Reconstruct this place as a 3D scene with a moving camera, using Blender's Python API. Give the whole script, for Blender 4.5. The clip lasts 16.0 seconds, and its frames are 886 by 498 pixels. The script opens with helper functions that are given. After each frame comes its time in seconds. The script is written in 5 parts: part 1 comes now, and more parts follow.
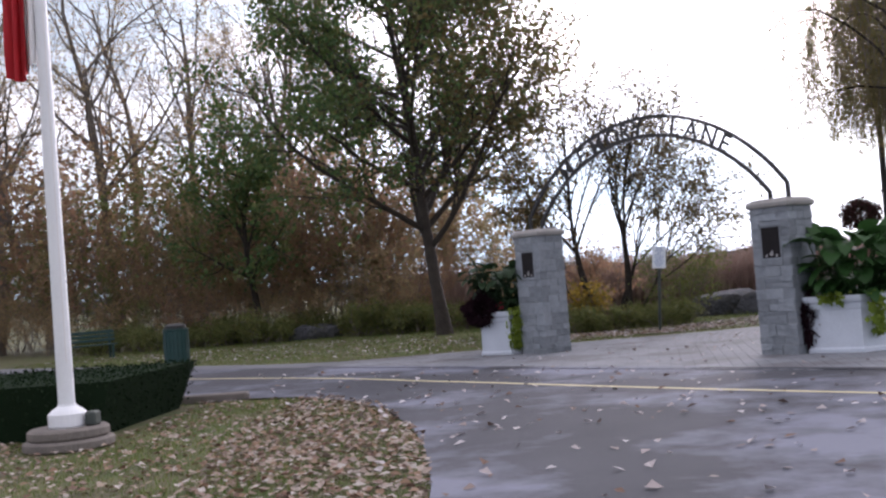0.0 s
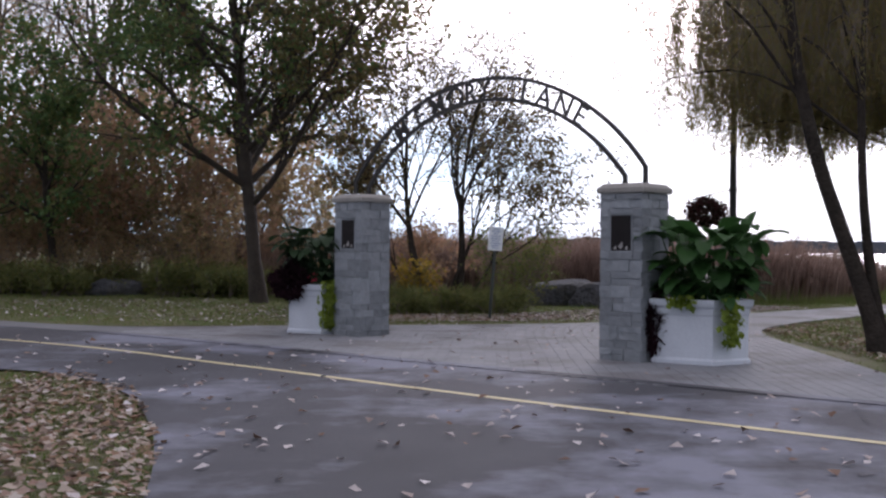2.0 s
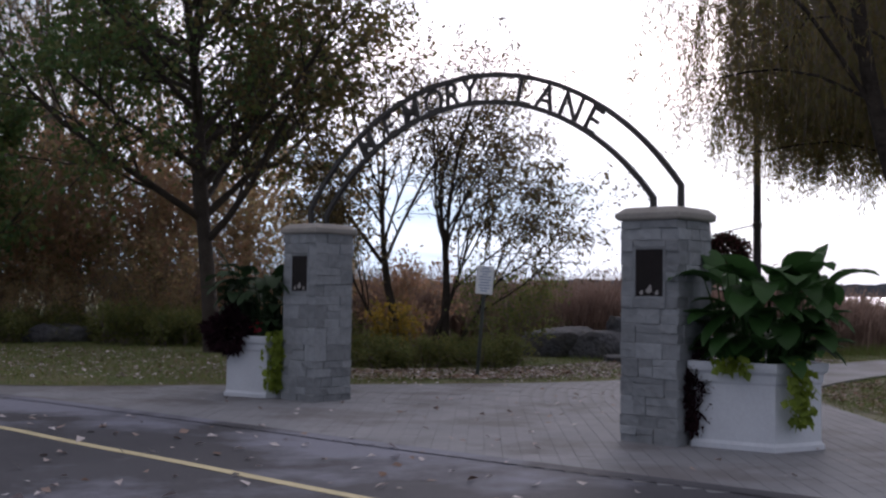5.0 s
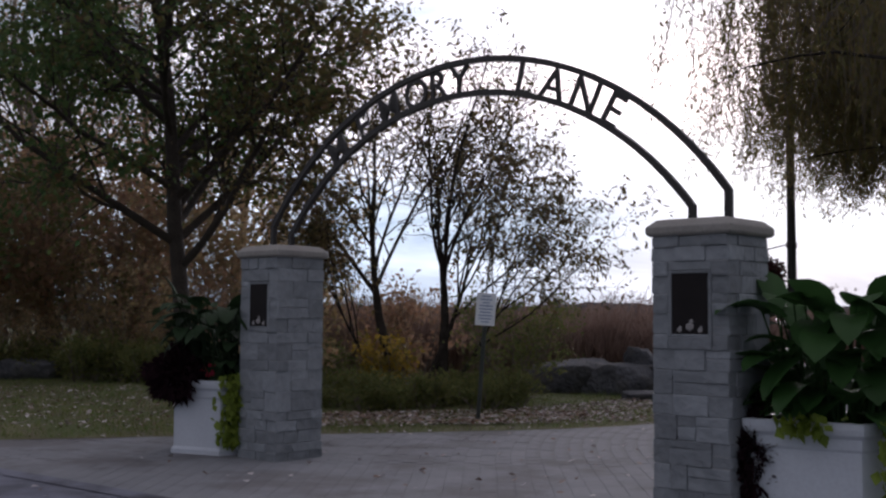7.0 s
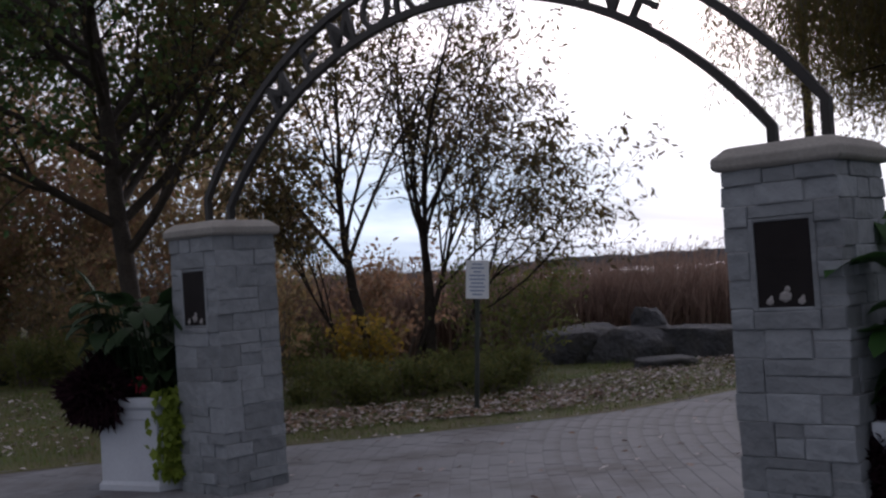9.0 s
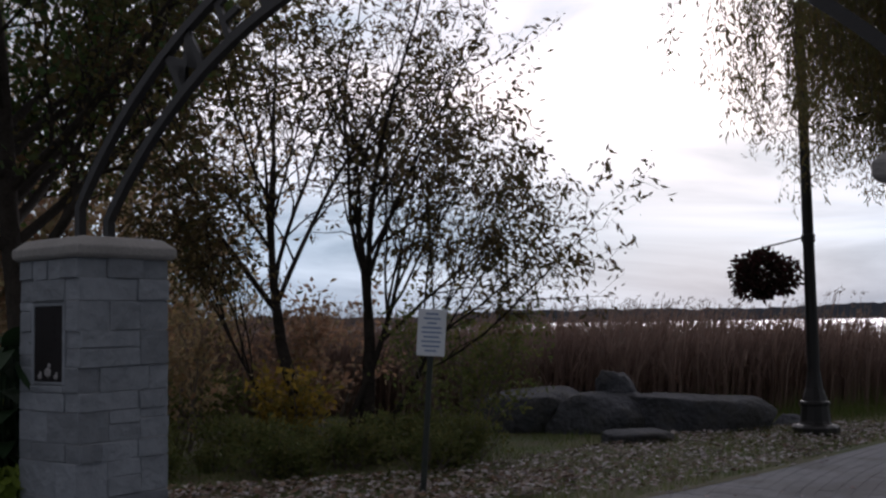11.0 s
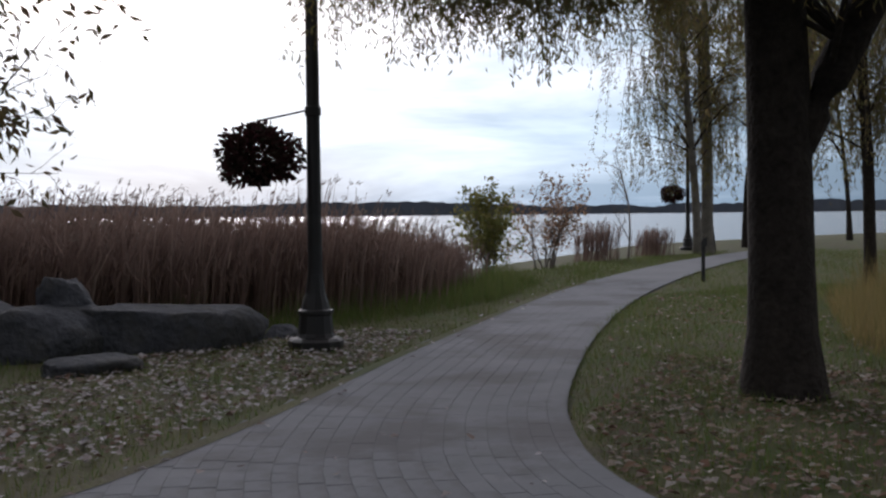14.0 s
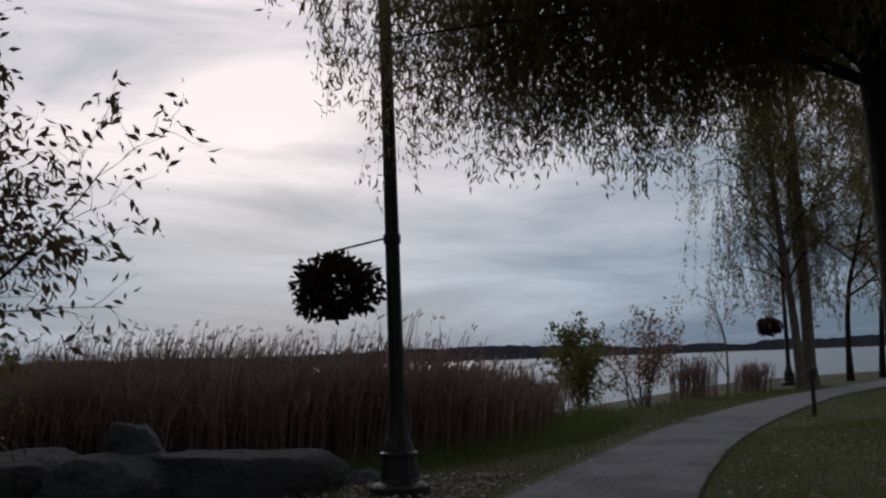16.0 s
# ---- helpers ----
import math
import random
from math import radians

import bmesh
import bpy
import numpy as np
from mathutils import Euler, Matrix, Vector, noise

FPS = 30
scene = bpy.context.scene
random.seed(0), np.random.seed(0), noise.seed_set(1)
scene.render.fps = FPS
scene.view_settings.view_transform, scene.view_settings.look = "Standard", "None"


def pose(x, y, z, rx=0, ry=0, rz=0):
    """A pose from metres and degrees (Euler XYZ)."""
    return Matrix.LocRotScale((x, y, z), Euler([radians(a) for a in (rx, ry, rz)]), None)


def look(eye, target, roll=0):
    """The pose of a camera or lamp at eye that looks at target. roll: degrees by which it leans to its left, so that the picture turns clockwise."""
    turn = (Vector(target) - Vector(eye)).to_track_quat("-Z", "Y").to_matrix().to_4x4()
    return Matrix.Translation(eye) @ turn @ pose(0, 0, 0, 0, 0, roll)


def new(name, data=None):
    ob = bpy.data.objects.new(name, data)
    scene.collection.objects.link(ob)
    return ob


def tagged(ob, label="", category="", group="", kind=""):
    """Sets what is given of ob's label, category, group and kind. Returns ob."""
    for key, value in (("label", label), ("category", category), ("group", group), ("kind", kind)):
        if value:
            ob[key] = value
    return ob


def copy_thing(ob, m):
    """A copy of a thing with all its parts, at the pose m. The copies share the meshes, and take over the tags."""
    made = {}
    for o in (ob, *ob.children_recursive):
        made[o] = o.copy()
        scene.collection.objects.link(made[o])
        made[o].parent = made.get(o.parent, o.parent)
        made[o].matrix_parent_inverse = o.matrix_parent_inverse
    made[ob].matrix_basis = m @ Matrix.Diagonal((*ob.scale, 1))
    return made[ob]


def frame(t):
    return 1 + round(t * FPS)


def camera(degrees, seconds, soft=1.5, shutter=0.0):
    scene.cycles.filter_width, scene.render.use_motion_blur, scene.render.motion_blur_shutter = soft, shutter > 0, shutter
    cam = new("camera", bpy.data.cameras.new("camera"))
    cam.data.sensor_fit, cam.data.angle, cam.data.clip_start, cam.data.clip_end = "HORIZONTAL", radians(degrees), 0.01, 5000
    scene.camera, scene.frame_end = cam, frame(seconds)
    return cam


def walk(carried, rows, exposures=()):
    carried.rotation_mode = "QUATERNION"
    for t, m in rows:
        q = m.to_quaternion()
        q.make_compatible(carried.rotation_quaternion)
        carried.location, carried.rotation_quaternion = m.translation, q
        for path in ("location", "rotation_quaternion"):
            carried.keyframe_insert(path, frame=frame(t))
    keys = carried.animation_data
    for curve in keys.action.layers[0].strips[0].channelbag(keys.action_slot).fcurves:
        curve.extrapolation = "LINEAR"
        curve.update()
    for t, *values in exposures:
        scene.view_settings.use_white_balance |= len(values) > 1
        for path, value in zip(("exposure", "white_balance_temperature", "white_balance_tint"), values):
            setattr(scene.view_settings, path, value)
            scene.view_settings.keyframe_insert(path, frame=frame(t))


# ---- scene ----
cam = camera(45.0, 16.0, soft=2.4)
PATH = [
    (0, (1.927, 0.947, 1.387), (1.701, 2.933, 1.453), -4.5),
    (0.5, (2.157, 1.399, 1.423), (1.831, 3.37, 1.51), -0.4),
    (1, (2.028, 1.993, 1.386), (1.941, 3.989, 1.468), 0.7),
    (1.5, (2.082, 2.678, 1.383), (2.066, 4.677, 1.415), -0.7),
    (2, (2.165, 3.37, 1.403), (2.233, 5.369, 1.402), 0.5),
    (2.5, (2.224, 3.905, 1.425), (2.317, 5.902, 1.451), -2.4),
    (3, (2.326, 4.559, 1.437), (2.435, 6.555, 1.491), -1.0),
    (3.5, (2.416, 5.13, 1.423), (2.568, 7.123, 1.486), -0.3),
    (5.8, (2.604, 7.677, 1.445), (2.622, 9.675, 1.549), 0.1),
    (6, (2.658, 7.93, 1.466), (2.671, 9.924, 1.62), -1.9),
    (6.5, (2.769, 8.472, 1.481), (2.746, 10.467, 1.613), -0.8),
    (7, (2.817, 9.031, 1.53), (2.88, 11.026, 1.652), 0.3),
    (7.5, (2.863, 9.602, 1.583), (2.911, 11.599, 1.662), -0.7),
    (8, (2.881, 10.205, 1.61), (2.917, 12.204, 1.663), -2.6),
    (10.3, (2.823, 13.092, 1.696), (2.981, 15.084, 1.78), -3.7),
    (10.5, (2.854, 13.348, 1.696), (3.018, 15.337, 1.822), -3.5),
    (11, (2.856, 13.815, 1.698), (3.078, 15.797, 1.837), -1.0),
    (11.5, (2.965, 14.509, 1.69), (3.338, 16.47, 1.826), -4.3),
    (12, (3.014, 15.248, 1.662), (3.553, 17.169, 1.8), -2.3),
    (12.5, (3.116, 15.87, 1.641), (3.886, 17.713, 1.743), -2.7),
    (13, (3.43, 16.587, 1.605), (4.324, 18.377, 1.617), -0.0),
    (13.5, (3.756, 17.079, 1.578), (4.822, 18.768, 1.469), -0.5),
    (14, (3.952, 17.421, 1.615), (5.085, 19.068, 1.549), -0.6),
    (14.5, (4.11, 17.744, 1.567), (5.226, 19.401, 1.655), -2.4),
    (15, (4.334, 18.204, 1.532), (5.236, 19.987, 1.621), -2.3),
    (15.5, (4.394, 18.298, 1.447), (5.277, 20.088, 1.585), -4.5),
    (16, (4.416, 18.215, 1.467), (5.417, 19.934, 1.674), -2.1),
]
EXPOSURES = [(0, 1.75, 6350, 24), (1.5, 1.35, 6350, 24), (2, 1.3, 6350, 24), (3, 1.02, 6350, 24), (3.5, 0.82, 6350, 24), (6, 0.7, 6350, 24), (7.5, 0.35, 6350, 24), (8.2, 0.4, 6350, 24), (10.5, 0.25, 6350, 24), (11.5, -0.45, 6350, 18), (12.5, -0.4, 6350, 18), (13, -0.22, 6350, 18), (13.5, 0.22, 6350, 18), (14.1, 0.33, 6350, 18), (14.7, -0.42, 6350, 18), (15, -0.6, 6350, 18), (16, -0.86, 6350, 18)]
walk(cam, [(t, look(eye, target, roll)) for t, eye, target, roll in PATH], EXPOSURES)

# ---- world, sun, exposure ----
SUN_AZ, SUN_EL = 20.0, 12.0            # bearing clockwise from +y, height above the horizon
world = bpy.data.worlds.new("overcast_evening")
scene.world = world
world.use_nodes = True
wn, wl = world.node_tree.nodes, world.node_tree.links
wn.clear()
sky = wn.new("ShaderNodeTexSky")
sky.sky_type = "NISHITA"
sky.sun_disc = False
sky.sun_elevation, sky.sun_rotation = radians(SUN_EL), radians(SUN_AZ)
sky.air_density, sky.dust_density = 1.2, 2.0
coord = wn.new("ShaderNodeTexCoord")
stretch = wn.new("ShaderNodeMapping")
stretch.inputs["Scale"].default_value = (1.0, 1.0, 5.5)
stretch.inputs["Location"].default_value = (0.35, 0.1, 0.2)
wl.new(coord.outputs["Generated"], stretch.inputs["Vector"])
puffs = wn.new("ShaderNodeTexNoise")
puffs.inputs["Scale"].default_value = 2.3
puffs.inputs["Detail"].default_value = 7
puffs.inputs["Roughness"].default_value = 0.55
puffs.inputs["Distortion"].default_value = 0.6
wl.new(stretch.outputs["Vector"], puffs.inputs["Vector"])
tone = wn.new("ShaderNodeValToRGB")
tone.color_ramp.elements[0].position, tone.color_ramp.elements[0].color = 0.38, (0.37, 0.45, 0.51, 1)
tone.color_ramp.elements[1].position, tone.color_ramp.elements[1].color = 0.64, (1.0, 0.96, 0.95, 1)
wl.new(puffs.outputs["Fac"], tone.inputs["Fac"])
# the veiled sun brightens the cloud around it
toward = wn.new("ShaderNodeVectorMath")
toward.operation = "DOT_PRODUCT"
toward.inputs[1].default_value = (math.sin(radians(SUN_AZ)) * math.cos(radians(SUN_EL)), math.cos(radians(SUN_AZ)) * math.cos(radians(SUN_EL)), math.sin(radians(SUN_EL)))
wl.new(coord.outputs["Generated"], toward.inputs[0])
veil = wn.new("ShaderNodeMapRange")
veil.interpolation_type = "SMOOTHERSTEP"
veil.inputs["From Min"].default_value, veil.inputs["From Max"].default_value = 0.68, 1.0
veil.inputs["To Min"].default_value, veil.inputs["To Max"].default_value = 0.74, 2.0
wl.new(toward.outputs["Value"], veil.inputs["Value"])
fall = wn.new("ShaderNodeMapRange")
fall.inputs["From Min"].default_value, fall.inputs["From Max"].default_value = -1.0, 0.75
fall.inputs["To Min"].default_value, fall.inputs["To Max"].default_value = 0.6, 1.0
wl.new(toward.outputs["Value"], fall.inputs["Value"])
glow = wn.new("ShaderNodeMath")
glow.operation = "MULTIPLY"
wl.new(veil.outputs["Result"], glow.inputs[0])
wl.new(fall.outputs["Result"], glow.inputs[1])
bright = wn.new("ShaderNodeVectorMath")
bright.operation = "SCALE"
# thicker, bluer cloud low over the water
split = wn.new("ShaderNodeSeparateXYZ")
wl.new(coord.outputs["Generated"], split.inputs["Vector"])
low = wn.new("ShaderNodeValToRGB")
low.color_ramp.elements[0].position, low.color_ramp.elements[0].color = 0.0, (0.41, 0.56, 0.67, 1)
low.color_ramp.elements[1].position, low.color_ramp.elements[1].color = 0.20, (1, 1, 1, 1)
mid_el = low.color_ramp.elements.new(0.075)
mid_el.color = (0.50, 0.66, 0.77, 1)
wl.new(split.outputs["Z"], low.inputs["Fac"])
layered = wn.new("ShaderNodeVectorMath")
layered.operation = "MULTIPLY"
wl.new(tone.outputs["Color"], layered.inputs[0])
wl.new(low.outputs["Color"], layered.inputs[1])
wl.new(layered.outputs["Vector"], bright.inputs[0])
wl.new(glow.outputs[0], bright.inputs["Scale"])
cloud = wn.new("ShaderNodeBackground")
cloud.inputs["Strength"].default_value = 0.82
wl.new(bright.outputs["Vector"], cloud.inputs["Color"])
clear = wn.new("ShaderNodeBackground")
clear.inputs["Strength"].default_value = 0.08
wl.new(sky.outputs["Color"], clear.inputs["Color"])
both = wn.new("ShaderNodeMixShader")
both.inputs["Fac"].default_value = 0.94
wl.new(clear.outputs["Background"], both.inputs[1])
wl.new(cloud.outputs["Background"], both.inputs[2])
wout = wn.new("ShaderNodeOutputWorld")
wl.new(both.outputs["Shader"], wout.inputs["Surface"])

sun = new("sun", bpy.data.lights.new("sun", "SUN"))
sun.data.energy, sun.data.angle, sun.data.color = 0.6, radians(25), (1.0, 0.97, 0.95)
sun_dir = Vector(toward.inputs[1].default_value)
sun.matrix_world = look((0, 0, 40), Vector((0, 0, 40)) - sun_dir)

# ---- materials ----


def surface(name, light, dark, size=1.0, rough=0.8, bump=0.3, fine=40.0, metal=0.0, piece=0.0, spec=0.4, patch_tone=None, bumpdist=0.01):
    """Two tones in blotches and grain; piece varies whole objects or islands; stain adds a third tone in patches."""
    m = bpy.data.materials.new(name)
    m.use_nodes = True
    n, l = m.node_tree.nodes, m.node_tree.links
    b = n["Principled BSDF"]
    tc = n.new("ShaderNodeTexCoord")
    big = n.new("ShaderNodeTexNoise")
    big.inputs["Scale"].default_value, big.inputs["Detail"].default_value = 1.0 / size, 5
    grain = n.new("ShaderNodeTexNoise")
    grain.inputs["Scale"].default_value, grain.inputs["Detail"].default_value = fine, 4
    for q in (big, grain):
        l.new(tc.outputs["Object"], q.inputs["Vector"])
    ramp = n.new("ShaderNodeValToRGB")
    ramp.color_ramp.elements[0].position, ramp.color_ramp.elements[0].color = 0.32, (*dark, 1)
    ramp.color_ramp.elements[1].position, ramp.color_ramp.elements[1].color = 0.68, (*light, 1)
    mixv = n.new("ShaderNodeMath")
    mixv.operation = "MULTIPLY_ADD"
    mixv.inputs[1].default_value, mixv.inputs[2].default_value = 0.45, 0.0
    l.new(grain.outputs["Fac"], mixv.inputs[0])
    add = n.new("ShaderNodeMath")
    add.operation = "MULTIPLY_ADD"
    add.inputs[1].default_value = 0.55
    l.new(big.outputs["Fac"], add.inputs[0])
    l.new(mixv.outputs[0], add.inputs[2])
    l.new(add.outputs[0], ramp.inputs["Fac"])
    col = ramp.outputs["Color"]
    if patch_tone:
        st = n.new("ShaderNodeTexNoise")
        st.inputs["Scale"].default_value, st.inputs["Detail"].default_value = 0.55 / size, 6
        st.inputs["Roughness"].default_value = 0.65
        l.new(tc.outputs["Object"], st.inputs["Vector"])
        sr = n.new("ShaderNodeMapRange")
        sr.inputs["From Min"].default_value, sr.inputs["From Max"].default_value = 0.48, 0.6
        l.new(st.outputs["Fac"], sr.inputs["Value"])
        sm = n.new("ShaderNodeMix")
        sm.data_type = "RGBA"
        l.new(sr.outputs["Result"], sm.inputs["Factor"])
        l.new(col, sm.inputs["A"])
        sm.inputs["B"].default_value = (*patch_tone, 1)
        col = sm.outputs["Result"]
    if piece:
        info, geo = n.new("ShaderNodeObjectInfo"), n.new("ShaderNodeNewGeometry")
        s = n.new("ShaderNodeMath")
        s.operation = "ADD"
        l.new(info.outputs["Random"], s.inputs[0])
        l.new(geo.outputs["Random Per Island"], s.inputs[1])
        f = n.new("ShaderNodeMath")
        f.operation = "FRACT"
        l.new(s.outputs[0], f.inputs[0])
        r = n.new("ShaderNodeMapRange")
        r.inputs["To Min"].default_value, r.inputs["To Max"].default_value = 1 - piece, 1 + piece
        l.new(f.outputs[0], r.inputs["Value"])
        h = n.new("ShaderNodeHueSaturation")
        l.new(r.outputs["Result"], h.inputs["Value"])
        l.new(col, h.inputs["Color"])
        col = h.outputs["Color"]
    l.new(col, b.inputs["Base Color"])
    b.inputs["Metallic"].default_value = metal
    b.inputs["Specular IOR Level"].default_value = spec
    rr = n.new("ShaderNodeMapRange")
    rr.inputs["To Min"].default_value, rr.inputs["To Max"].default_value = max(rough - 0.12, 0.02), min(rough + 0.12, 1)
    l.new(grain.outputs["Fac"], rr.inputs["Value"])
    l.new(rr.outputs["Result"], b.inputs["Roughness"])
    if bump:
        bp = n.new("ShaderNodeBump")
        bp.inputs["Strength"].default_value, bp.inputs["Distance"].default_value = bump, bumpdist
        l.new(grain.outputs["Fac"], bp.inputs["Height"])
        l.new(bp.outputs["Normal"], b.inputs["Normal"])
    return m


def foliage(name, tones, through_light=0.35, rough=0.6, spec=0.25):
    """Leaves: one tone of several for each leaf, thin enough to let light through."""
    m = bpy.data.materials.new(name)
    m.use_nodes = True
    n, l = m.node_tree.nodes, m.node_tree.links
    b = n["Principled BSDF"]
    geo = n.new("ShaderNodeNewGeometry")
    ramp = n.new("ShaderNodeValToRGB")
    e = ramp.color_ramp.elements
    while len(e) < len(tones):
        e.new(0.5)
    for i, c in enumerate(tones):
        e[i].position, e[i].color = i / max(len(tones) - 1, 1), (*c, 1)
    l.new(geo.outputs["Random Per Island"], ramp.inputs["Fac"])
    l.new(ramp.outputs["Color"], b.inputs["Base Color"])
    b.inputs["Roughness"].default_value = rough
    b.inputs["Specular IOR Level"].default_value = spec
    if through_light:
        t = n.new("ShaderNodeBsdfTranslucent")
        l.new(ramp.outputs["Color"], t.inputs["Color"])
        mx = n.new("ShaderNodeMixShader")
        mx.inputs["Fac"].default_value = through_light
        l.new(b.outputs["BSDF"], mx.inputs[1])
        l.new(t.outputs["BSDF"], mx.inputs[2])
        l.new(mx.outputs["Shader"], n["Material Output"].inputs["Surface"])
    return m


M_GRASS = surface("lawn_soil", (0.13, 0.135, 0.05), (0.08, 0.065, 0.045), 0.7, 0.95, 0.8, 25, patch_tone=(0.08, 0.10, 0.035), bumpdist=0.04)
# worn lighter patches, with bluish damp sky sheen put into their colour
M_ASPHALT = surface("asphalt", (0.075, 0.078, 0.094), (0.04, 0.041, 0.05), 1.6, 0.8, 0.5, 120, patch_tone=(0.175, 0.185, 0.235), spec=0.3)
M_LINE = surface("road_paint", (0.62, 0.55, 0.33), (0.45, 0.4, 0.25), 0.4, 0.7, 0.3, 60)
M_PAVER = surface("concrete_paver", (0.238, 0.247, 0.27), (0.172, 0.18, 0.198), 0.9, 0.9, 0.4, 90, piece=0.05, patch_tone=(0.14, 0.138, 0.148))
M_JOINT = surface("paver_sand", (0.172, 0.178, 0.192), (0.122, 0.126, 0.136), 0.9, 0.9, 0.3, 90)
M_PATH = surface("path_paving", (0.242, 0.25, 0.268), (0.178, 0.184, 0.198), 1.5, 0.9, 0.4, 30)
M_STONE = surface("limestone", (0.262, 0.286, 0.312), (0.18, 0.198, 0.218), 0.2, 0.9, 0.7, 12, piece=0.22, bumpdist=0.04)
M_MORTAR = surface("mortar", (0.30, 0.31, 0.325), (0.24, 0.248, 0.26), 0.3, 0.95, 0.4, 60)
M_CAP = surface("cast_stone_cap", (0.34, 0.33, 0.31), (0.23, 0.22, 0.21), 0.3, 0.85, 0.5, 50)
M_IRON = surface("black_iron", (0.022, 0.020, 0.020), (0.012, 0.011, 0.011), 0.2, 0.45, 0.2, 80, spec=0.5)
M_PLAQUE = surface("bronze_plaque", (0.02, 0.017, 0.018), (0.012, 0.010, 0.011), 0.15, 0.6, 0.2, 70, spec=0.15)
M_RELIEF = surface("worn_relief", (0.35, 0.34, 0.34), (0.22, 0.21, 0.21), 0.1, 0.6, 0.2, 80)
M_PLANTER = surface("white_planter", (0.62, 0.67, 0.74), (0.51, 0.55, 0.62), 0.5, 0.6, 0.15, 40)
M_SOIL = surface("potting_soil", (0.04, 0.03, 0.022), (0.02, 0.015, 0.012), 0.2, 1.0, 0.6, 40)
M_ROCK = surface("granite_boulder", (0.12, 0.125, 0.14), (0.05, 0.052, 0.06), 0.35, 0.9, 1.0, 8, patch_tone=(0.085, 0.085, 0.085), spec=0.2, bumpdist=0.1)
M_BARK_PALE = surface("pale_bark", (0.21, 0.195, 0.16), (0.10, 0.09, 0.075), 0.3, 0.95, 1.0, 14, bumpdist=0.03)
M_BARK_MID = surface("brown_bark", (0.075, 0.062, 0.052), (0.03, 0.025, 0.022), 0.3, 0.95, 1.0, 20, bumpdist=0.03)
M_BARK_DARK = surface("dark_bark", (0.055, 0.046, 0.039), (0.02, 0.017, 0.015), 0.2, 0.95, 1.0, 18, spec=0.15, bumpdist=0.04)
M_TWIG = surface("twig_bark", (0.20, 0.17, 0.145), (0.11, 0.092, 0.08), 0.3, 0.95, 0.3, 30)
M_WHITE = surface("white_enamel", (0.82, 0.83, 0.85), (0.74, 0.75, 0.78), 0.6, 0.4, 0.1, 30)
M_PLINTH = surface("precast_plinth", (0.21, 0.185, 0.165), (0.13, 0.115, 0.105), 0.2, 0.9, 0.8, 45)
M_RED = surface("red_flag_cloth", (0.55, 0.03, 0.035), (0.42, 0.02, 0.03), 0.2, 0.8, 0.1, 60)
M_WHITECLOTH = surface("white_flag_cloth", (0.8, 0.78, 0.77), (0.72, 0.7, 0.7), 0.2, 0.8, 0.1, 60)
M_BIN = surface("green_steel", (0.02, 0.065, 0.06), (0.012, 0.042, 0.04), 0.3, 0.5, 0.2, 40)
M_BLACK = surface("black_rubber", (0.02, 0.02, 0.02), (0.012, 0.012, 0.012), 0.2, 0.6, 0.2, 40)
M_SIGN = surface("white_sign_face", (0.76, 0.80, 0.84), (0.70, 0.74, 0.78), 0.3, 0.45, 0.05, 40)
M_INK = surface("blue_sign_print", (0.20, 0.30, 0.48), (0.16, 0.25, 0.42), 0.3, 0.5, 0.0, 40)
M_POST = surface("green_sign_post", (0.10, 0.115, 0.105), (0.06, 0.07, 0.065), 0.2, 0.55, 0.3, 50, metal=0.5)
M_LAKE = surface("lake_water", (0.03, 0.04, 0.05), (0.022, 0.03, 0.04), 8.0, 0.22, 0.35, 1.6, spec=0.5, bumpdist=0.05)
# blue-grey of distant haze is mixed into the colour of the woods
M_FAR_HAZED = surface("hazed_wooded_shore", (0.14, 0.155, 0.185), (0.095, 0.108, 0.13), 30.0, 1.0, 0.0, 0.2)
M_MAPLE = foliage("maple_leaves", [(0.057, 0.115, 0.046), (0.081, 0.149, 0.052), (0.103, 0.161, 0.052), (0.138, 0.149, 0.052), (0.069, 0.127, 0.046)], 0.45)
M_MAPLE_BROWN = foliage("turning_maple_leaves", [(0.115, 0.127, 0.046), (0.172, 0.127, 0.052), (0.081, 0.103, 0.039), (0.149, 0.092, 0.046)], 0.4)
M_ASH = foliage("ash_leaves", [(0.08, 0.085, 0.035), (0.12, 0.09, 0.04), (0.16, 0.12, 0.045), (0.10, 0.065, 0.04), (0.07, 0.075, 0.034)], 0.4)
M_WILLOW = foliage("willow_leaves", [(0.15, 0.155, 0.06), (0.19, 0.175, 0.07), (0.22, 0.16, 0.07), (0.15, 0.13, 0.06)], 0.6)
M_BRUSH = foliage("autumn_brush_leaves", [(0.300, 0.225, 0.143), (0.383, 0.287, 0.170), (0.273, 0.246, 0.130), (0.328, 0.198, 0.123), (0.410, 0.308, 0.150)], 0.65)
M_BRUSH_RED = foliage("russet_brush_leaves", [(0.300, 0.178, 0.116), (0.368, 0.225, 0.143), (0.273, 0.178, 0.130), (0.315, 0.246, 0.143)], 0.65)
M_YELLOW = foliage("yellow_leaves", [(0.33, 0.22, 0.03), (0.40, 0.27, 0.05), (0.24, 0.18, 0.04), (0.18, 0.16, 0.05)], 0.4)
M_SAPLING = foliage("sapling_leaves", [(0.17, 0.19, 0.06), (0.22, 0.22, 0.07), (0.26, 0.22, 0.08)], 0.5)
M_STRAW = foliage("straw_grass", [(0.30, 0.22, 0.09), (0.24, 0.20, 0.08), (0.36, 0.27, 0.13), (0.16, 0.17, 0.06)], 0.45, 0.8)
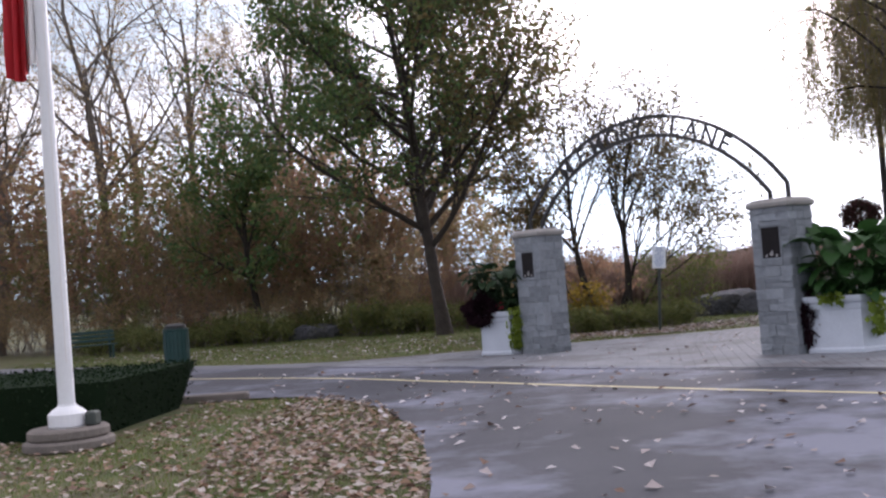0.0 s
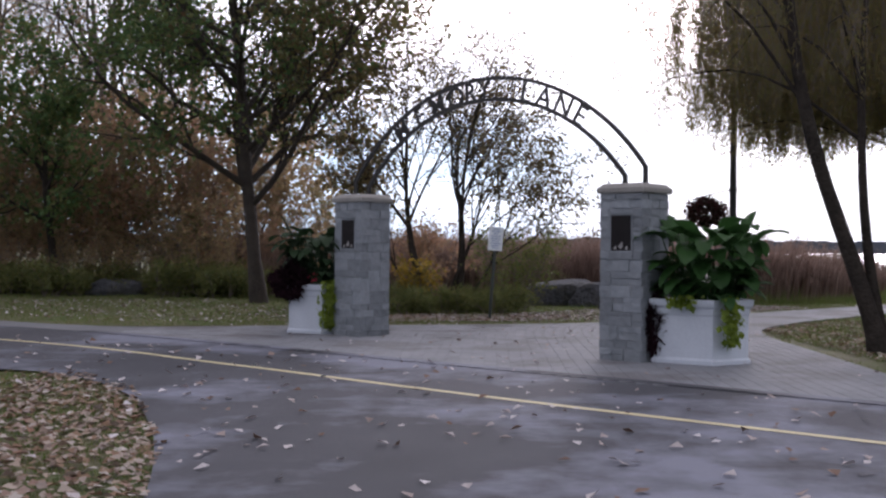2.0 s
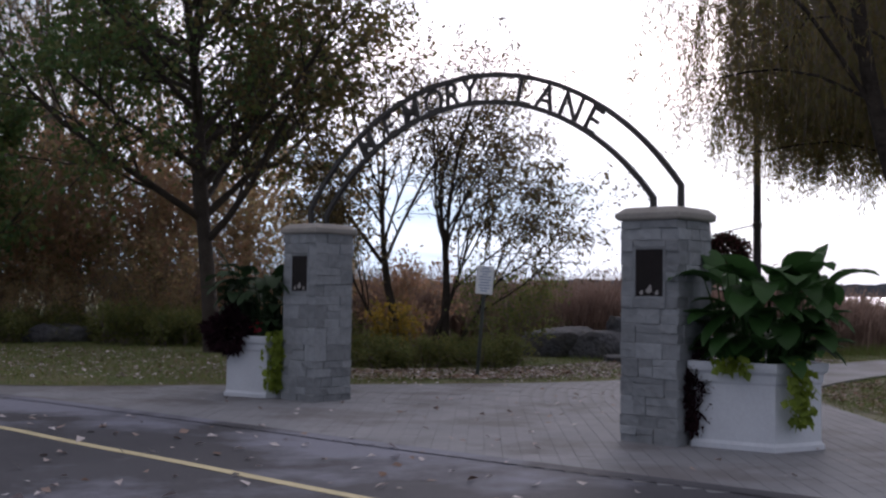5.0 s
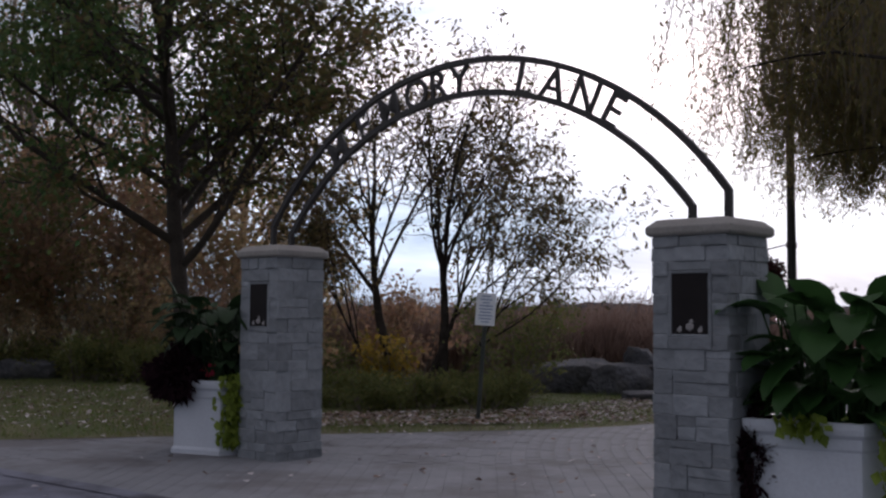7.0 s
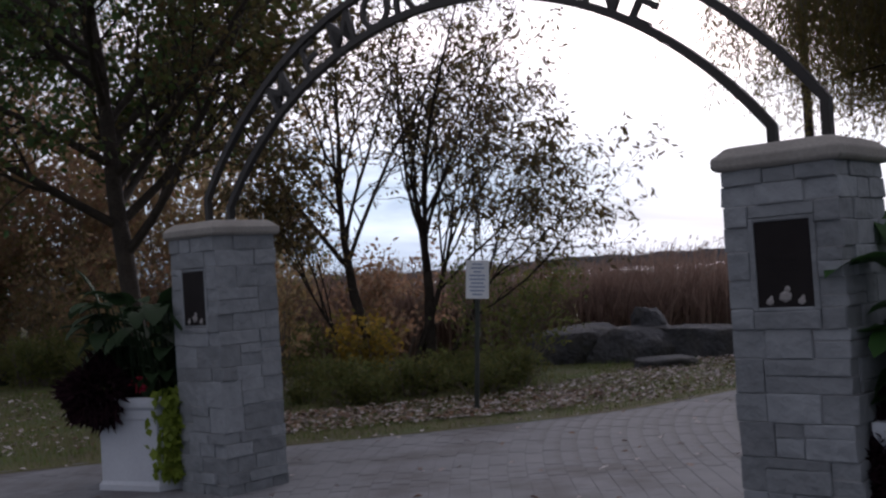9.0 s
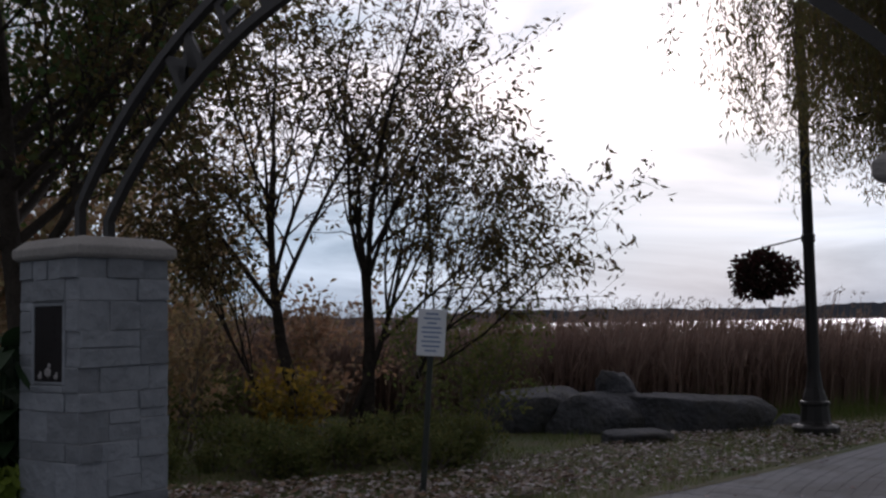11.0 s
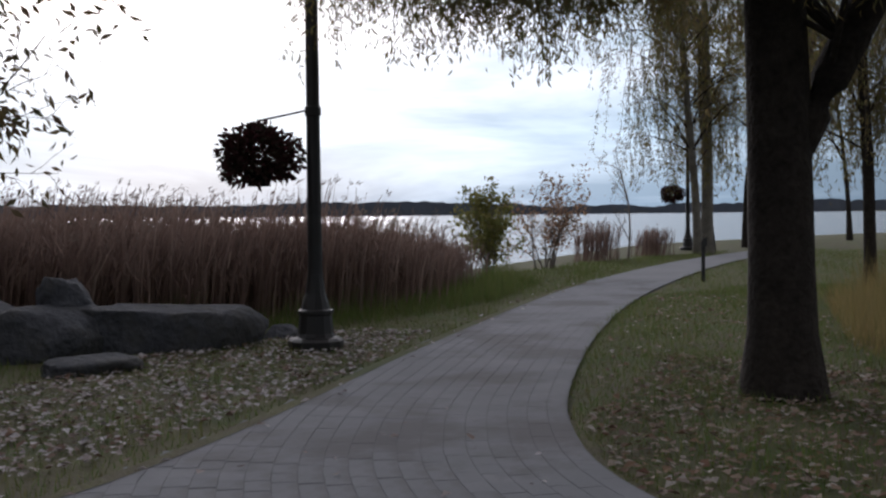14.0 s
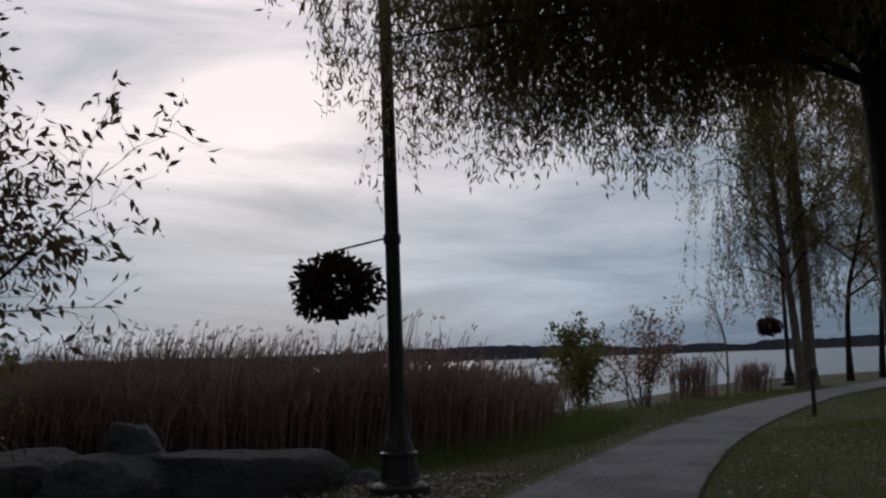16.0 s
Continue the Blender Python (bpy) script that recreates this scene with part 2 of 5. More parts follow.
M_HERB = foliage("green_herb_leaves", [(0.11, 0.14, 0.05), (0.15, 0.18, 0.06), (0.20, 0.19, 0.065), (0.09, 0.12, 0.045)], 0.45)
M_REED = foliage("reed_stalks", [(0.215, 0.145, 0.12), (0.285, 0.20, 0.165), (0.17, 0.112, 0.095), (0.35, 0.26, 0.215)], 0.4, 0.8)
M_PLUME = foliage("reed_plumes", [(0.24, 0.19, 0.16), (0.30, 0.24, 0.20), (0.18, 0.14, 0.12)], 0.3, 0.9)
M_BLADE = foliage("grass_blades", [(0.10, 0.17, 0.045), (0.14, 0.22, 0.055), (0.22, 0.215, 0.08), (0.09, 0.15, 0.04), (0.19, 0.145, 0.075)], 0.45, 0.8)
M_LITTER = foliage("fallen_leaves", [(0.20, 0.12, 0.08), (0.27, 0.18, 0.12), (0.40, 0.34, 0.29), (0.15, 0.08, 0.055), (0.50, 0.46, 0.42), (0.22, 0.11, 0.07)], 0.1, 0.85)
M_LITTER_PALE = foliage("pale_fallen_leaves", [(0.36, 0.30, 0.28), (0.55, 0.52, 0.53), (0.24, 0.17, 0.14), (0.64, 0.61, 0.63), (0.15, 0.09, 0.065), (0.20, 0.13, 0.10)], 0.08, 0.8)
M_HEDGE = foliage("clipped_hedge_leaves", [(0.010, 0.020, 0.011), (0.014, 0.026, 0.013), (0.02, 0.034, 0.016)], 0.1, 1.0, 0.05)
M_CANNA = foliage("broad_canna_leaves", [(0.026, 0.075, 0.022), (0.036, 0.095, 0.026), (0.022, 0.062, 0.02)], 0.3, 0.5)
M_DARKLEAF = foliage("dark_green_planter_leaves", [(0.016, 0.038, 0.018), (0.024, 0.05, 0.02), (0.013, 0.03, 0.015)], 0.2, 0.6)
M_LIME = foliage("lime_vine_leaves", [(0.187, 0.259, 0.036), (0.230, 0.302, 0.050), (0.144, 0.209, 0.032)], 0.4, 0.5)
M_PURPLE = foliage("purple_grass_plumes", [(0.018, 0.009, 0.013), (0.024, 0.011, 0.016), (0.03, 0.014, 0.018)], 0.0, 1.0, 0.05)
M_FLOWER = foliage("dark_basket_foliage", [(0.055, 0.022, 0.022), (0.04, 0.03, 0.018), (0.085, 0.022, 0.03), (0.03, 0.032, 0.018)], 0.25, 0.7)
M_REDFLOWER = foliage("red_petals", [(0.40, 0.03, 0.06), (0.30, 0.02, 0.05)], 0.3, 0.6)
M_POT = surface("black_pot", (0.015, 0.015, 0.015), (0.01, 0.01, 0.01), 0.2, 0.85, 0.1, 40, spec=0.1)

# ---- building helpers ----


def mesh_of(name, V, F, *mats, smooth=False):
    """A mesh from an array of corners and an array of equal-sided faces."""
    V, F = np.asarray(V, np.float32), np.asarray(F, np.int32)
    me = bpy.data.meshes.new(name)
    k = F.shape[1]
    me.vertices.add(len(V)), me.loops.add(F.size), me.polygons.add(len(F))
    me.vertices.foreach_set("co", V.ravel())
    me.loops.foreach_set("vertex_index", F.ravel())
    me.polygons.foreach_set("loop_start", np.arange(0, F.size, k, dtype=np.int32))
    me.polygons.foreach_set("use_smooth", np.full(len(F), smooth))
    for m in mats:
        me.materials.append(m)
    me.update(calc_edges=True)
    return me


def mesh_bm(name, bm, *mats, smooth=False):
    me = bpy.data.meshes.new(name)
    bmesh.ops.recalc_face_normals(bm, faces=bm.faces)
    bm.to_mesh(me)
    bm.free()
    for m in mats:
        me.materials.append(m)
    if smooth:
        me.polygons.foreach_set("use_smooth", np.full(len(me.polygons), True))
    return me


def part(name, me, parent, label=""):
    """One mesh object under a thing or a part."""
    ob = new(name, me)
    ob.parent = parent
    return tagged(ob, label=label) if label else ob


def empty(name, m, label, category, group="", kind=""):
    ob = new(name)
    ob.empty_display_size = 0.2
    ob.matrix_basis = m
    return tagged(ob, label, category, group, kind)


def box_bm(bm, x0, x1, y0, y1, z0, z1, bevel=0.0):
    r = bmesh.ops.create_cube(bm, size=1)
    for v in r["verts"]:
        v.co = ((x0 + x1) / 2 + v.co.x * (x1 - x0), (y0 + y1) / 2 + v.co.y * (y1 - y0), (z0 + z1) / 2 + v.co.z * (z1 - z0))
    if bevel:
        es = list({e for v in r["verts"] for e in v.link_edges})
        bmesh.ops.bevel(bm, geom=es, offset=bevel, segments=1, affect="EDGES")
    return bm


def lathe(profile, sides=24, close=True, phase=0.0):
    """A turned shape from (radius, height) pairs."""
    V, F = [], []
    for r, z in profile:
        for i in range(sides):
            a = phase + 2 * math.pi * i / sides
            V.append((r * math.cos(a), r * math.sin(a), z))
    for j in range(len(profile) - 1):
        for i in range(sides):
            k = (i + 1) % sides
            F.append((j * sides + i, j * sides + k, (j + 1) * sides + k, (j + 1) * sides + i))
    bm = bmesh.new()
    vs = [bm.verts.new(v) for v in V]
    for f in F:
        bm.faces.new([vs[i] for i in f])
    if close:
        bm.faces.new(vs[:sides][::-1])
        bm.faces.new(vs[-sides:])
    return bm


def tubes(lines, sides=6):
    """Tapered tubes along polylines: each a pair of points (n x 3) and radii (n)."""
    Vs, Fs, base = [], [], 0
    ang = np.arange(sides) * 2 * np.pi / sides
    ca, sa = np.cos(ang)[None, :, None], np.sin(ang)[None, :, None]
    for P, R in lines:
        P, R = np.asarray(P, float), np.asarray(R, float)
        T = np.gradient(P, axis=0)
        T /= np.linalg.norm(T, axis=1)[:, None] + 1e-9
        ref = np.where(np.abs(T[:, 2:3]) > 0.9, [[1.0, 0, 0]], [[0, 0, 1.0]])
        A = np.cross(T, ref)
        A /= np.linalg.norm(A, axis=1)[:, None] + 1e-9
        B = np.cross(T, A)
        ring = P[:, None] + R[:, None, None] * (ca * A[:, None] + sa * B[:, None])
        n = len(P)
        Vs.append(ring.reshape(-1, 3))
        i = np.arange(n - 1)[:, None] * sides
        a = np.arange(sides)[None, :]
        b = (a + 1) % sides
        Fs.append((base + np.stack([i + a, i + b, i + sides + b, i + sides + a], -1)).reshape(-1, 4))
        base += n * sides
    return np.concatenate(Vs), np.concatenate(Fs)


def leaves(P, D, length, width, rng, droop=0.25, spread=1.0):
    """Leaf blades at points P, pointing roughly along D: two quads each, folded along the rib."""
    n = len(P)
    D = D + rng.normal(0, spread, (n, 3))
    D[:, 2] -= droop
    D /= np.linalg.norm(D, axis=1)[:, None] + 1e-9
    W = np.cross(D, rng.normal(0, 1, (n, 3)))
    W /= np.linalg.norm(W, axis=1)[:, None] + 1e-9
    N = np.cross(D, W)
    L = (length * rng.uniform(0.6, 1.25, n))[:, None]
    H = L * width / length / 2
    mid = P + D * L * 0.45 + N * L * 0.06
    tip = P + D * L - N * L * 0.08
    V = np.stack([P, mid + W * H, tip, mid - W * H], 1).reshape(-1, 3)
    F = np.arange(n * 4).reshape(-1, 4)
    return V, F


def unit(v):
    return v / (np.linalg.norm(v) + 1e-9)


def grow(rng, p, d, L, r, level, spec, lines, twigs):
    """One branch and, from it, the next finer ones. spec: per level (segments, wander, lift, children, first, ratio, spread)."""
    seg, wander, lift, kids, first, ratio, spread = spec[level]
    P, R, D = [p], [r], [d]
    for i in range(seg):
        d = unit(d + rng.normal(0, wander, 3) + np.array([0, 0, lift]))
        p = p + d * L / seg
        P.append(p), D.append(d)
        R.append(r * (1 - 0.75 * (i + 1) / seg))
    lines[min(level, 2)].append((np.array(P), np.array(R)))
    if level == len(spec) - 1:
        twigs.append((np.array(P), np.array(D)))
        return
    for k in range(kids):
        f = first + (1 - first) * (k + rng.uniform(0.1, 0.9)) / kids
        i = min(int(f * seg), seg - 1)
        q = P[i] + (P[i + 1] - P[i]) * (f * seg - i)
        side = unit(np.cross(D[i], rng.normal(0, 1, 3)))
        c = unit(D[i] * math.cos(spread) + side * math.sin(spread) * rng.uniform(0.7, 1.2))
        grow(rng, q, c, L * ratio * (1.15 - 0.55 * f) * rng.uniform(0.75, 1.2), max(R[i] * 0.56, 0.004), level + 1, spec, lines, twigs)


def crown_points(rng, twigs, per, jitter):
    Ps, Ds = [], []
    for P, D in twigs:
        u = rng.uniform(0.1, 1, per) * (len(P) - 1)
        i = np.minimum(u.astype(int), len(P) - 2)
        Ps.append(P[i] + (P[i + 1] - P[i]) * (u - i)[:, None] + rng.normal(0, jitter, (per, 3)))
        Ds.append(D[i])
    return np.concatenate(Ps), np.concatenate(Ds)

from mathutils import geometry

# ---- ground, lake, road ----


def shoreline(x):
    return 46.0 + np.where(x > 20, 0.66 * np.minimum(x - 20, 28) + 0.22 * np.maximum(x - 48, 0), 0.12 * (20 - x)) + 4.0 * np.maximum(-4 - x, 0)


def land(x, y):
    """Height of the ground: level by the road, falling to the lake, rising again on the far side."""
    d = y - shoreline(x)
    r = np.hypot(x, y)
    z = -0.03 - 0.6 * np.clip((d + 9) / 9, 0, 1) ** 2 - 1.0 * np.clip(d / 6, 0, 1)
    return np.where((r > 1480) & (d > 0), 1.5, z)


xs = np.unique(np.concatenate([np.arange(-40, 70.1, 1.0), np.linspace(-40, -3000, 18), np.linspace(70, 3000, 18)]))
ys = np.unique(np.concatenate([np.arange(-30, 90.1, 1.0), np.linspace(-30, -3000, 18), np.linspace(90, 3000, 24)]))
X, Y = np.meshgrid(xs, ys)
V = np.stack([X, Y, land(X, Y)], -1).reshape(-1, 3)
i, j = np.meshgrid(np.arange(len(ys) - 1), np.arange(len(xs) - 1), indexing="ij")
q = (i * len(xs) + j).ravel()
F = np.stack([q, q + 1, q + 1 + len(xs), q + len(xs)], -1)
tagged(new("ground", mesh_of("ground", V, F, M_GRASS, smooth=True)), "rough autumn lawn and soil sloping to the lake", "ground", kind="structure")

LAKE_Z = -0.55
bm = bmesh.new()
lx = np.concatenate([np.arange(-40, 120, 4.0), [160, 260, 600, 1500, 2600]])
near = [bm.verts.new((x, float(shoreline(np.float64(x))) - 4, LAKE_Z)) for x in lx]
far = [bm.verts.new((x * 1.6 - 30, 2000, LAKE_Z)) for x in lx]
for a in range(len(lx) - 1):
    bm.faces.new([near[a], near[a + 1], far[a + 1], far[a]])
tagged(new("lake_water", mesh_bm("lake_water", bm, M_LAKE)), "calm grey lake water under an overcast sky", "lake", kind="structure")

# far wooded shore, its distance haze carried by the colour
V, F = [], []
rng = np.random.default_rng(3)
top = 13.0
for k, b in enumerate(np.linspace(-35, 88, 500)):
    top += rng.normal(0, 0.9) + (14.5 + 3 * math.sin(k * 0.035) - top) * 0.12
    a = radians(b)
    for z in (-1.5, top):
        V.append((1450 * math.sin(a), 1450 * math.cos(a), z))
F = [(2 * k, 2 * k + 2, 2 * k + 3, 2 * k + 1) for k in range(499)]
tagged(new("backdrop", mesh_of("far_shore", V, F, M_FAR_HAZED)), "low dark wooded shore across the lake, with painted blue-grey haze", "far shore", kind="structure")


def sheet(name, outline, z, material, label, category):
    """A flat piece of the setting with a given outline."""
    n = len(outline)
    pts, _, tris, *_ = geometry.delaunay_2d_cdt([Vector(p) for p in outline], [(a, (a + 1) % n) for a in range(n)], [], 1, 1e-5)
    bm = bmesh.new()
    topv = [bm.verts.new((p.x, p.y, z)) for p in pts]
    for t in tris:
        bm.faces.new([topv[k] for k in t])
    bmesh.ops.recalc_face_normals(bm, faces=bm.faces)
    if sum(f.normal.z for f in bm.faces) < 0:
        bmesh.ops.reverse_faces(bm, faces=bm.faces)
    me = bpy.data.meshes.new(name)
    bm.to_mesh(me)
    bm.free()
    me.materials.append(material)
    return tagged(new(name, me), label, category, kind="structure")


SEAM = [(-40, 40), (-20, 31), (-10, 25.6), (-5.6, 22.7), (-2.8, 20.85), (0.25, 18.35), (2.45, 16.42), (3.4, 15.65), (5.3, 14.1), (6.5, 13.1), (9, 11.0), (16, 5.4), (40, -10)]
ISLAND = [(-40, 29), (-20, 22.6), (-9, 17.1), (-5.5, 16.0), (-3.6, 15.6), (-2.2, 15.65), (-1.25, 14.85), (-0.5, 13.75), (0.1, 12.1), (0.5, 10.6), (0.75, 9.2), (0.95, 7.8), (1.05, 5), (1.0, 0), (0.9, -12)]
PATH_RIGHT = [(7.5, 12.5), (7.72, 15.6), (7.95, 18.5), (8.1, 20.8), (8.5, 22.35), (9.5, 23.8), (10.5, 24.9), (13.4, 27.75), (18.5, 32.1), (26.3, 37.5), (32.5, 41.2), (42, 45.6)]
PATH_LEFT = [(44, 48.4), (35.4, 44.4), (30.3, 42.0), (25.2, 38.9), (19.6, 35.2), (16.2, 32.6), (12.4, 29.45), (10.2, 27.6), (7.9, 25.55), (6.5, 24.4), (5.4, 23.65), (3.75, 23.2), (1.9, 22.85), (0.0, 22.6), (-1.9, 22.15), (-3.4, 22.2), (-6, 23.8), (-10, 26.7), (-20, 33)]


def curve_smooth(pts, times=2):
    for _ in range(times):
        out = [pts[0]]
        for (ax, ay), (bx, by) in zip(pts, pts[1:]):
            out += [(ax * 0.75 + bx * 0.25, ay * 0.75 + by * 0.25), (ax * 0.25 + bx * 0.75, ay * 0.25 + by * 0.75)]
        pts = out + [pts[-1]]
    return pts


seam_s, island_s, right_s, left_s = (curve_smooth(p) for p in (SEAM, ISLAND, PATH_RIGHT, PATH_LEFT))
sheet("road", seam_s + [(40, -30), (0.9, -30)] + island_s[::-1], 0.0, M_ASPHALT, "patched grey asphalt road with lighter areas of wear and painted damp sheen", "road")
plaza_outline = [p for p in seam_s if -19.5 <= p[0] <= 7.1] + right_s + left_s
sheet("pavement", plaza_outline, 0.0014, M_JOINT, "paved forecourt and footpath bedding under the gate", "pavement")

line_pts = curve_smooth([(-20, 29.3), (-10, 23.2), (-5.4, 20.3), (-3.8, 19.4), (-1.8, 18.0), (-0.2, 16.4), (0.5, 15.8), (2.04, 14.3), (4.02, 12.5), (5.69, 11.1), (9, 8.2), (16, 2.3)])
V, F = [], []
for k, (x, y) in enumerate(line_pts):
    a, b = line_pts[max(k - 1, 0)], line_pts[min(k + 1, len(line_pts) - 1)]
    t = unit(np.array([b[0] - a[0], b[1] - a[1]]))
    w = 0.055
    V += [(x - t[1] * w, y + t[0] * w, 0.004), (x + t[1] * w, y - t[0] * w, 0.004)]
F = [(2 * k, 2 * k + 1, 2 * k + 3, 2 * k + 2) for k in range(len(line_pts) - 1)]
tagged(new("road_marking", mesh_of("road_marking", V, F, M_LINE)), "faded yellow line painted along the asphalt road", "road line", kind="structure")


def inside(poly, P):
    """Which of the points lie in the outline."""
    P = np.asarray(P)
    poly = np.asarray(poly)
    ok = np.zeros(len(P), bool)
    x, y = P[:, 0], P[:, 1]
    for a in range(len(poly)):
        x0, y0 = poly[a]
        x1, y1 = poly[(a + 1) % len(poly)]
        if y0 != y1:
            c = ((y0 > y) != (y1 > y)) & (x < (x1 - x0) * (y - y0) / (y1 - y0) + x0)
            ok ^= c
    return ok


road_outline = seam_s + [(40, -30), (0.9, -30)] + island_s[::-1]

# ---- gate ----
GATE_L, GATE_R = Vector((1.45, 20.62, 0)), Vector((5.09, 17.03, 0))
GATE_MID = (GATE_L + GATE_R) / 2
GATE_DIR = (GATE_R - GATE_L).normalized()
GATE_TURN = math.degrees(math.atan2(GATE_DIR.y, GATE_DIR.x))      # x runs along the gate, -y faces the road
HALF, BODY = 0.31, 2.12


def stone_pillar(at, seed):
    rng = np.random.default_rng(seed)
    top = empty("stone_pillar", pose(at.x, at.y, 0, 0, 0, GATE_TURN), "square grey limestone gate pillar with cast cap and plaque", "pillar", "gate pillars")
    bm = box_bm(bmesh.new(), -HALF + 0.005, HALF - 0.005, -HALF + 0.005, HALF - 0.005, 0, BODY)
    part("core", mesh_bm("core", bm, M_MORTAR), top)
    px, pz0, pz1 = 0.18, 1.375, 1.86                                  # plaque niche in the front face
    z, row = 0.0, 0
    while z < BODY - 0.02:
        h = min(rng.choice([0.09, 0.11, 0.13, 0.15, 0.18, 0.21]), BODY - z)
        if BODY - z - h < 0.07:
            h = BODY - z
        ends = rng.uniform(0.10, 0.22)                                # how far the corner stones return
        for side in range(4):
            deep = ends if side % 2 == row % 2 else 0.05
            a1 = HALF if side % 2 == row % 2 else HALF - ends
            cuts = [-a1]
            while cuts[-1] < a1 - 0.32:
                cuts.append(cuts[-1] + rng.uniform(0.13, 0.42))
            if a1 - cuts[-1] < 0.12 and len(cuts) > 1:
                cuts.pop()
            cuts.append(a1)
            pieces = []
            for s, e in zip(cuts, cuts[1:]):
                cut = z + h * rng.uniform(0.3, 0.7)
                layers = [(z, cut), (cut, z + h)] if h > 0.14 and rng.uniform() < 0.4 else [(z, z + h)]
                for z0, z1 in layers:
                    if side == 0 and z1 > pz0 and z0 < pz1:
                        pieces += [(p, q, z0, z1) for p, q in ((s, min(e, -px)), (max(s, px), e)) if q - p > 0.03]
                    else:
                        pieces.append((s, e, z0, z1))
            if side == 0 and z < pz0 < z + h:
                pieces.append((-px, px, z, pz0))
            if side == 0 and z < pz1 < z + h:
                pieces.append((-px, px, pz1, z + h))
            for s, e, z0, z1 in pieces:
                out = rng.uniform(0.0, 0.016)
                bm = box_bm(bmesh.new(), s + 0.0016, e - 0.0016, -HALF - out, -HALF + deep, z0 + 0.0012, z1 - 0.0012, 0.005)
                for v in bm.verts:                                     # hewn, uneven faces
                    v.co.x += rng.uniform(-0.003, 0.003)
                    v.co.z += rng.uniform(-0.003, 0.003)
                    if v.co.y < -HALF + 0.01:
                        v.co.y += rng.uniform(-0.007, 0.004)
                st = part("stone", mesh_bm("stone", bm, M_STONE), top)
                st.matrix_basis = pose(0, 0, 0, 0, 0, 90 * side)
        z += h
        row += 1
    bm = bmesh.new()                                                   # stone frame round the plaque
    for x0, x1, z0, z1 in ((-px, -px + 0.03, pz0, pz1), (px - 0.03, px, pz0, pz1), (-px + 0.03, px - 0.03, pz0, pz0 + 0.02), (-px + 0.03, px - 0.03, pz1 - 0.02, pz1)):
        box_bm(bm, x0, x1, -HALF - 0.01, -HALF + 0.03, z0, z1, 0.004)
    part("plaque_frame", mesh_bm("plaque_frame", bm, M_STONE), top)
    plaque = part("plaque", mesh_bm("plaque", box_bm(bmesh.new(), -px + 0.03, px - 0.03, -HALF - 0.004, -HALF + 0.02, pz0 + 0.02, pz1 - 0.02, 0.004), M_PLAQUE), top, "dark bronze plaque with pale relief emblem")
    bm = bmesh.new()
    for k, w in enumerate((0.11, 0.15, 0.13, 0.16, 0.12)):             # lines of lettering too small to read
        box_bm(bm, -w / 2, w / 2, -HALF - 0.007, -HALF - 0.003, pz1 - 0.09 - 0.045 * k, pz1 - 0.077 - 0.045 * k)
    part("lettering", mesh_bm("lettering", bm, M_PLAQUE), plaque)
    bm = bmesh.new()
    for x, s in ((-0.085, 0.02), (0, 0.032), (0.085, 0.02)):
        r = bmesh.ops.create_icosphere(bm, subdivisions=1, radius=s)
        for v in r["verts"]:
            v.co = (v.co.x * 1.2 + x, v.co.y * 0.3 - HALF - 0.006, v.co.z + pz0 + 0.05 + (0.025 if x == 0 else 0))
        r = bmesh.ops.create_icosphere(bm, subdivisions=1, radius=s * 0.6)
        for v in r["verts"]:
            v.co = (v.co.x + x + s * 0.4, v.co.y * 0.3 - HALF - 0.006, v.co.z + pz0 + 0.05 + s + (0.03 if x == 0 else 0))
    part("emblem", mesh_bm("emblem", bm, M_RELIEF), plaque, "pale worn relief emblem")
    c = HALF + 0.042                                                   # cap: overhang, drip edge, sloped top
    bm = lathe([((c - 0.02) * math.sqrt(2), BODY), (c * math.sqrt(2), BODY + 0.02), (c * math.sqrt(2), BODY + 0.07), ((c - 0.06) * math.sqrt(2), BODY + 0.125), ((c - 0.12) * math.sqrt(2), BODY + 0.135)], 4, phase=math.pi / 4)
    bmesh.ops.bevel(bm, geom=[e for e in bm.edges], offset=0.006, segments=1, affect="EDGES")
    part("cap", mesh_bm("cap", bm, M_CAP), top, "weathered cast stone cap")
    return top


stone_pillar(GATE_L, 11)
stone_pillar(GATE_R, 12)

arch = empty("gate_arch", pose(GATE_MID.x, GATE_MID.y, 0, 0, 0, GATE_TURN), "black iron gate arch lettered across the top, set in the pillars", "gate arch")
CAP_Z = BODY + 0.13


def rail(half, leg, apex):
    rise = apex - leg
    R = (half * half + rise * rise) / (2 * rise)
    a = math.asin(half / R)
    pts = [(-half, 0, CAP_Z)] + [(R * math.sin(t), 0, apex - R + R * math.cos(t)) for t in np.linspace(-a, a, 49)] + [(half, 0, CAP_Z)]
    # square bar, swept along the bent line
    V, F, w = [], [], 0.026
    P = np.array(pts)
    T = np.gradient(P, axis=0)
    T[0], T[-1] = (0, 0, 1), (0, 0, -1)
    for p, t in zip(P, T):
        t = unit(t)
        n = np.array([-t[2], 0, t[0]])
        for s, u in ((-1, -1), (1, -1), (1, 1), (-1, 1)):
            V.append(p + n * w * s + np.array([0, w * u, 0]))
    for k in range(len(pts) - 1):
        for s in range(4):
            F.append((4 * k + s, 4 * k + (s + 1) % 4, 4 * k + 4 + (s + 1) % 4, 4 * k + 4 + s))
    return V, F, R


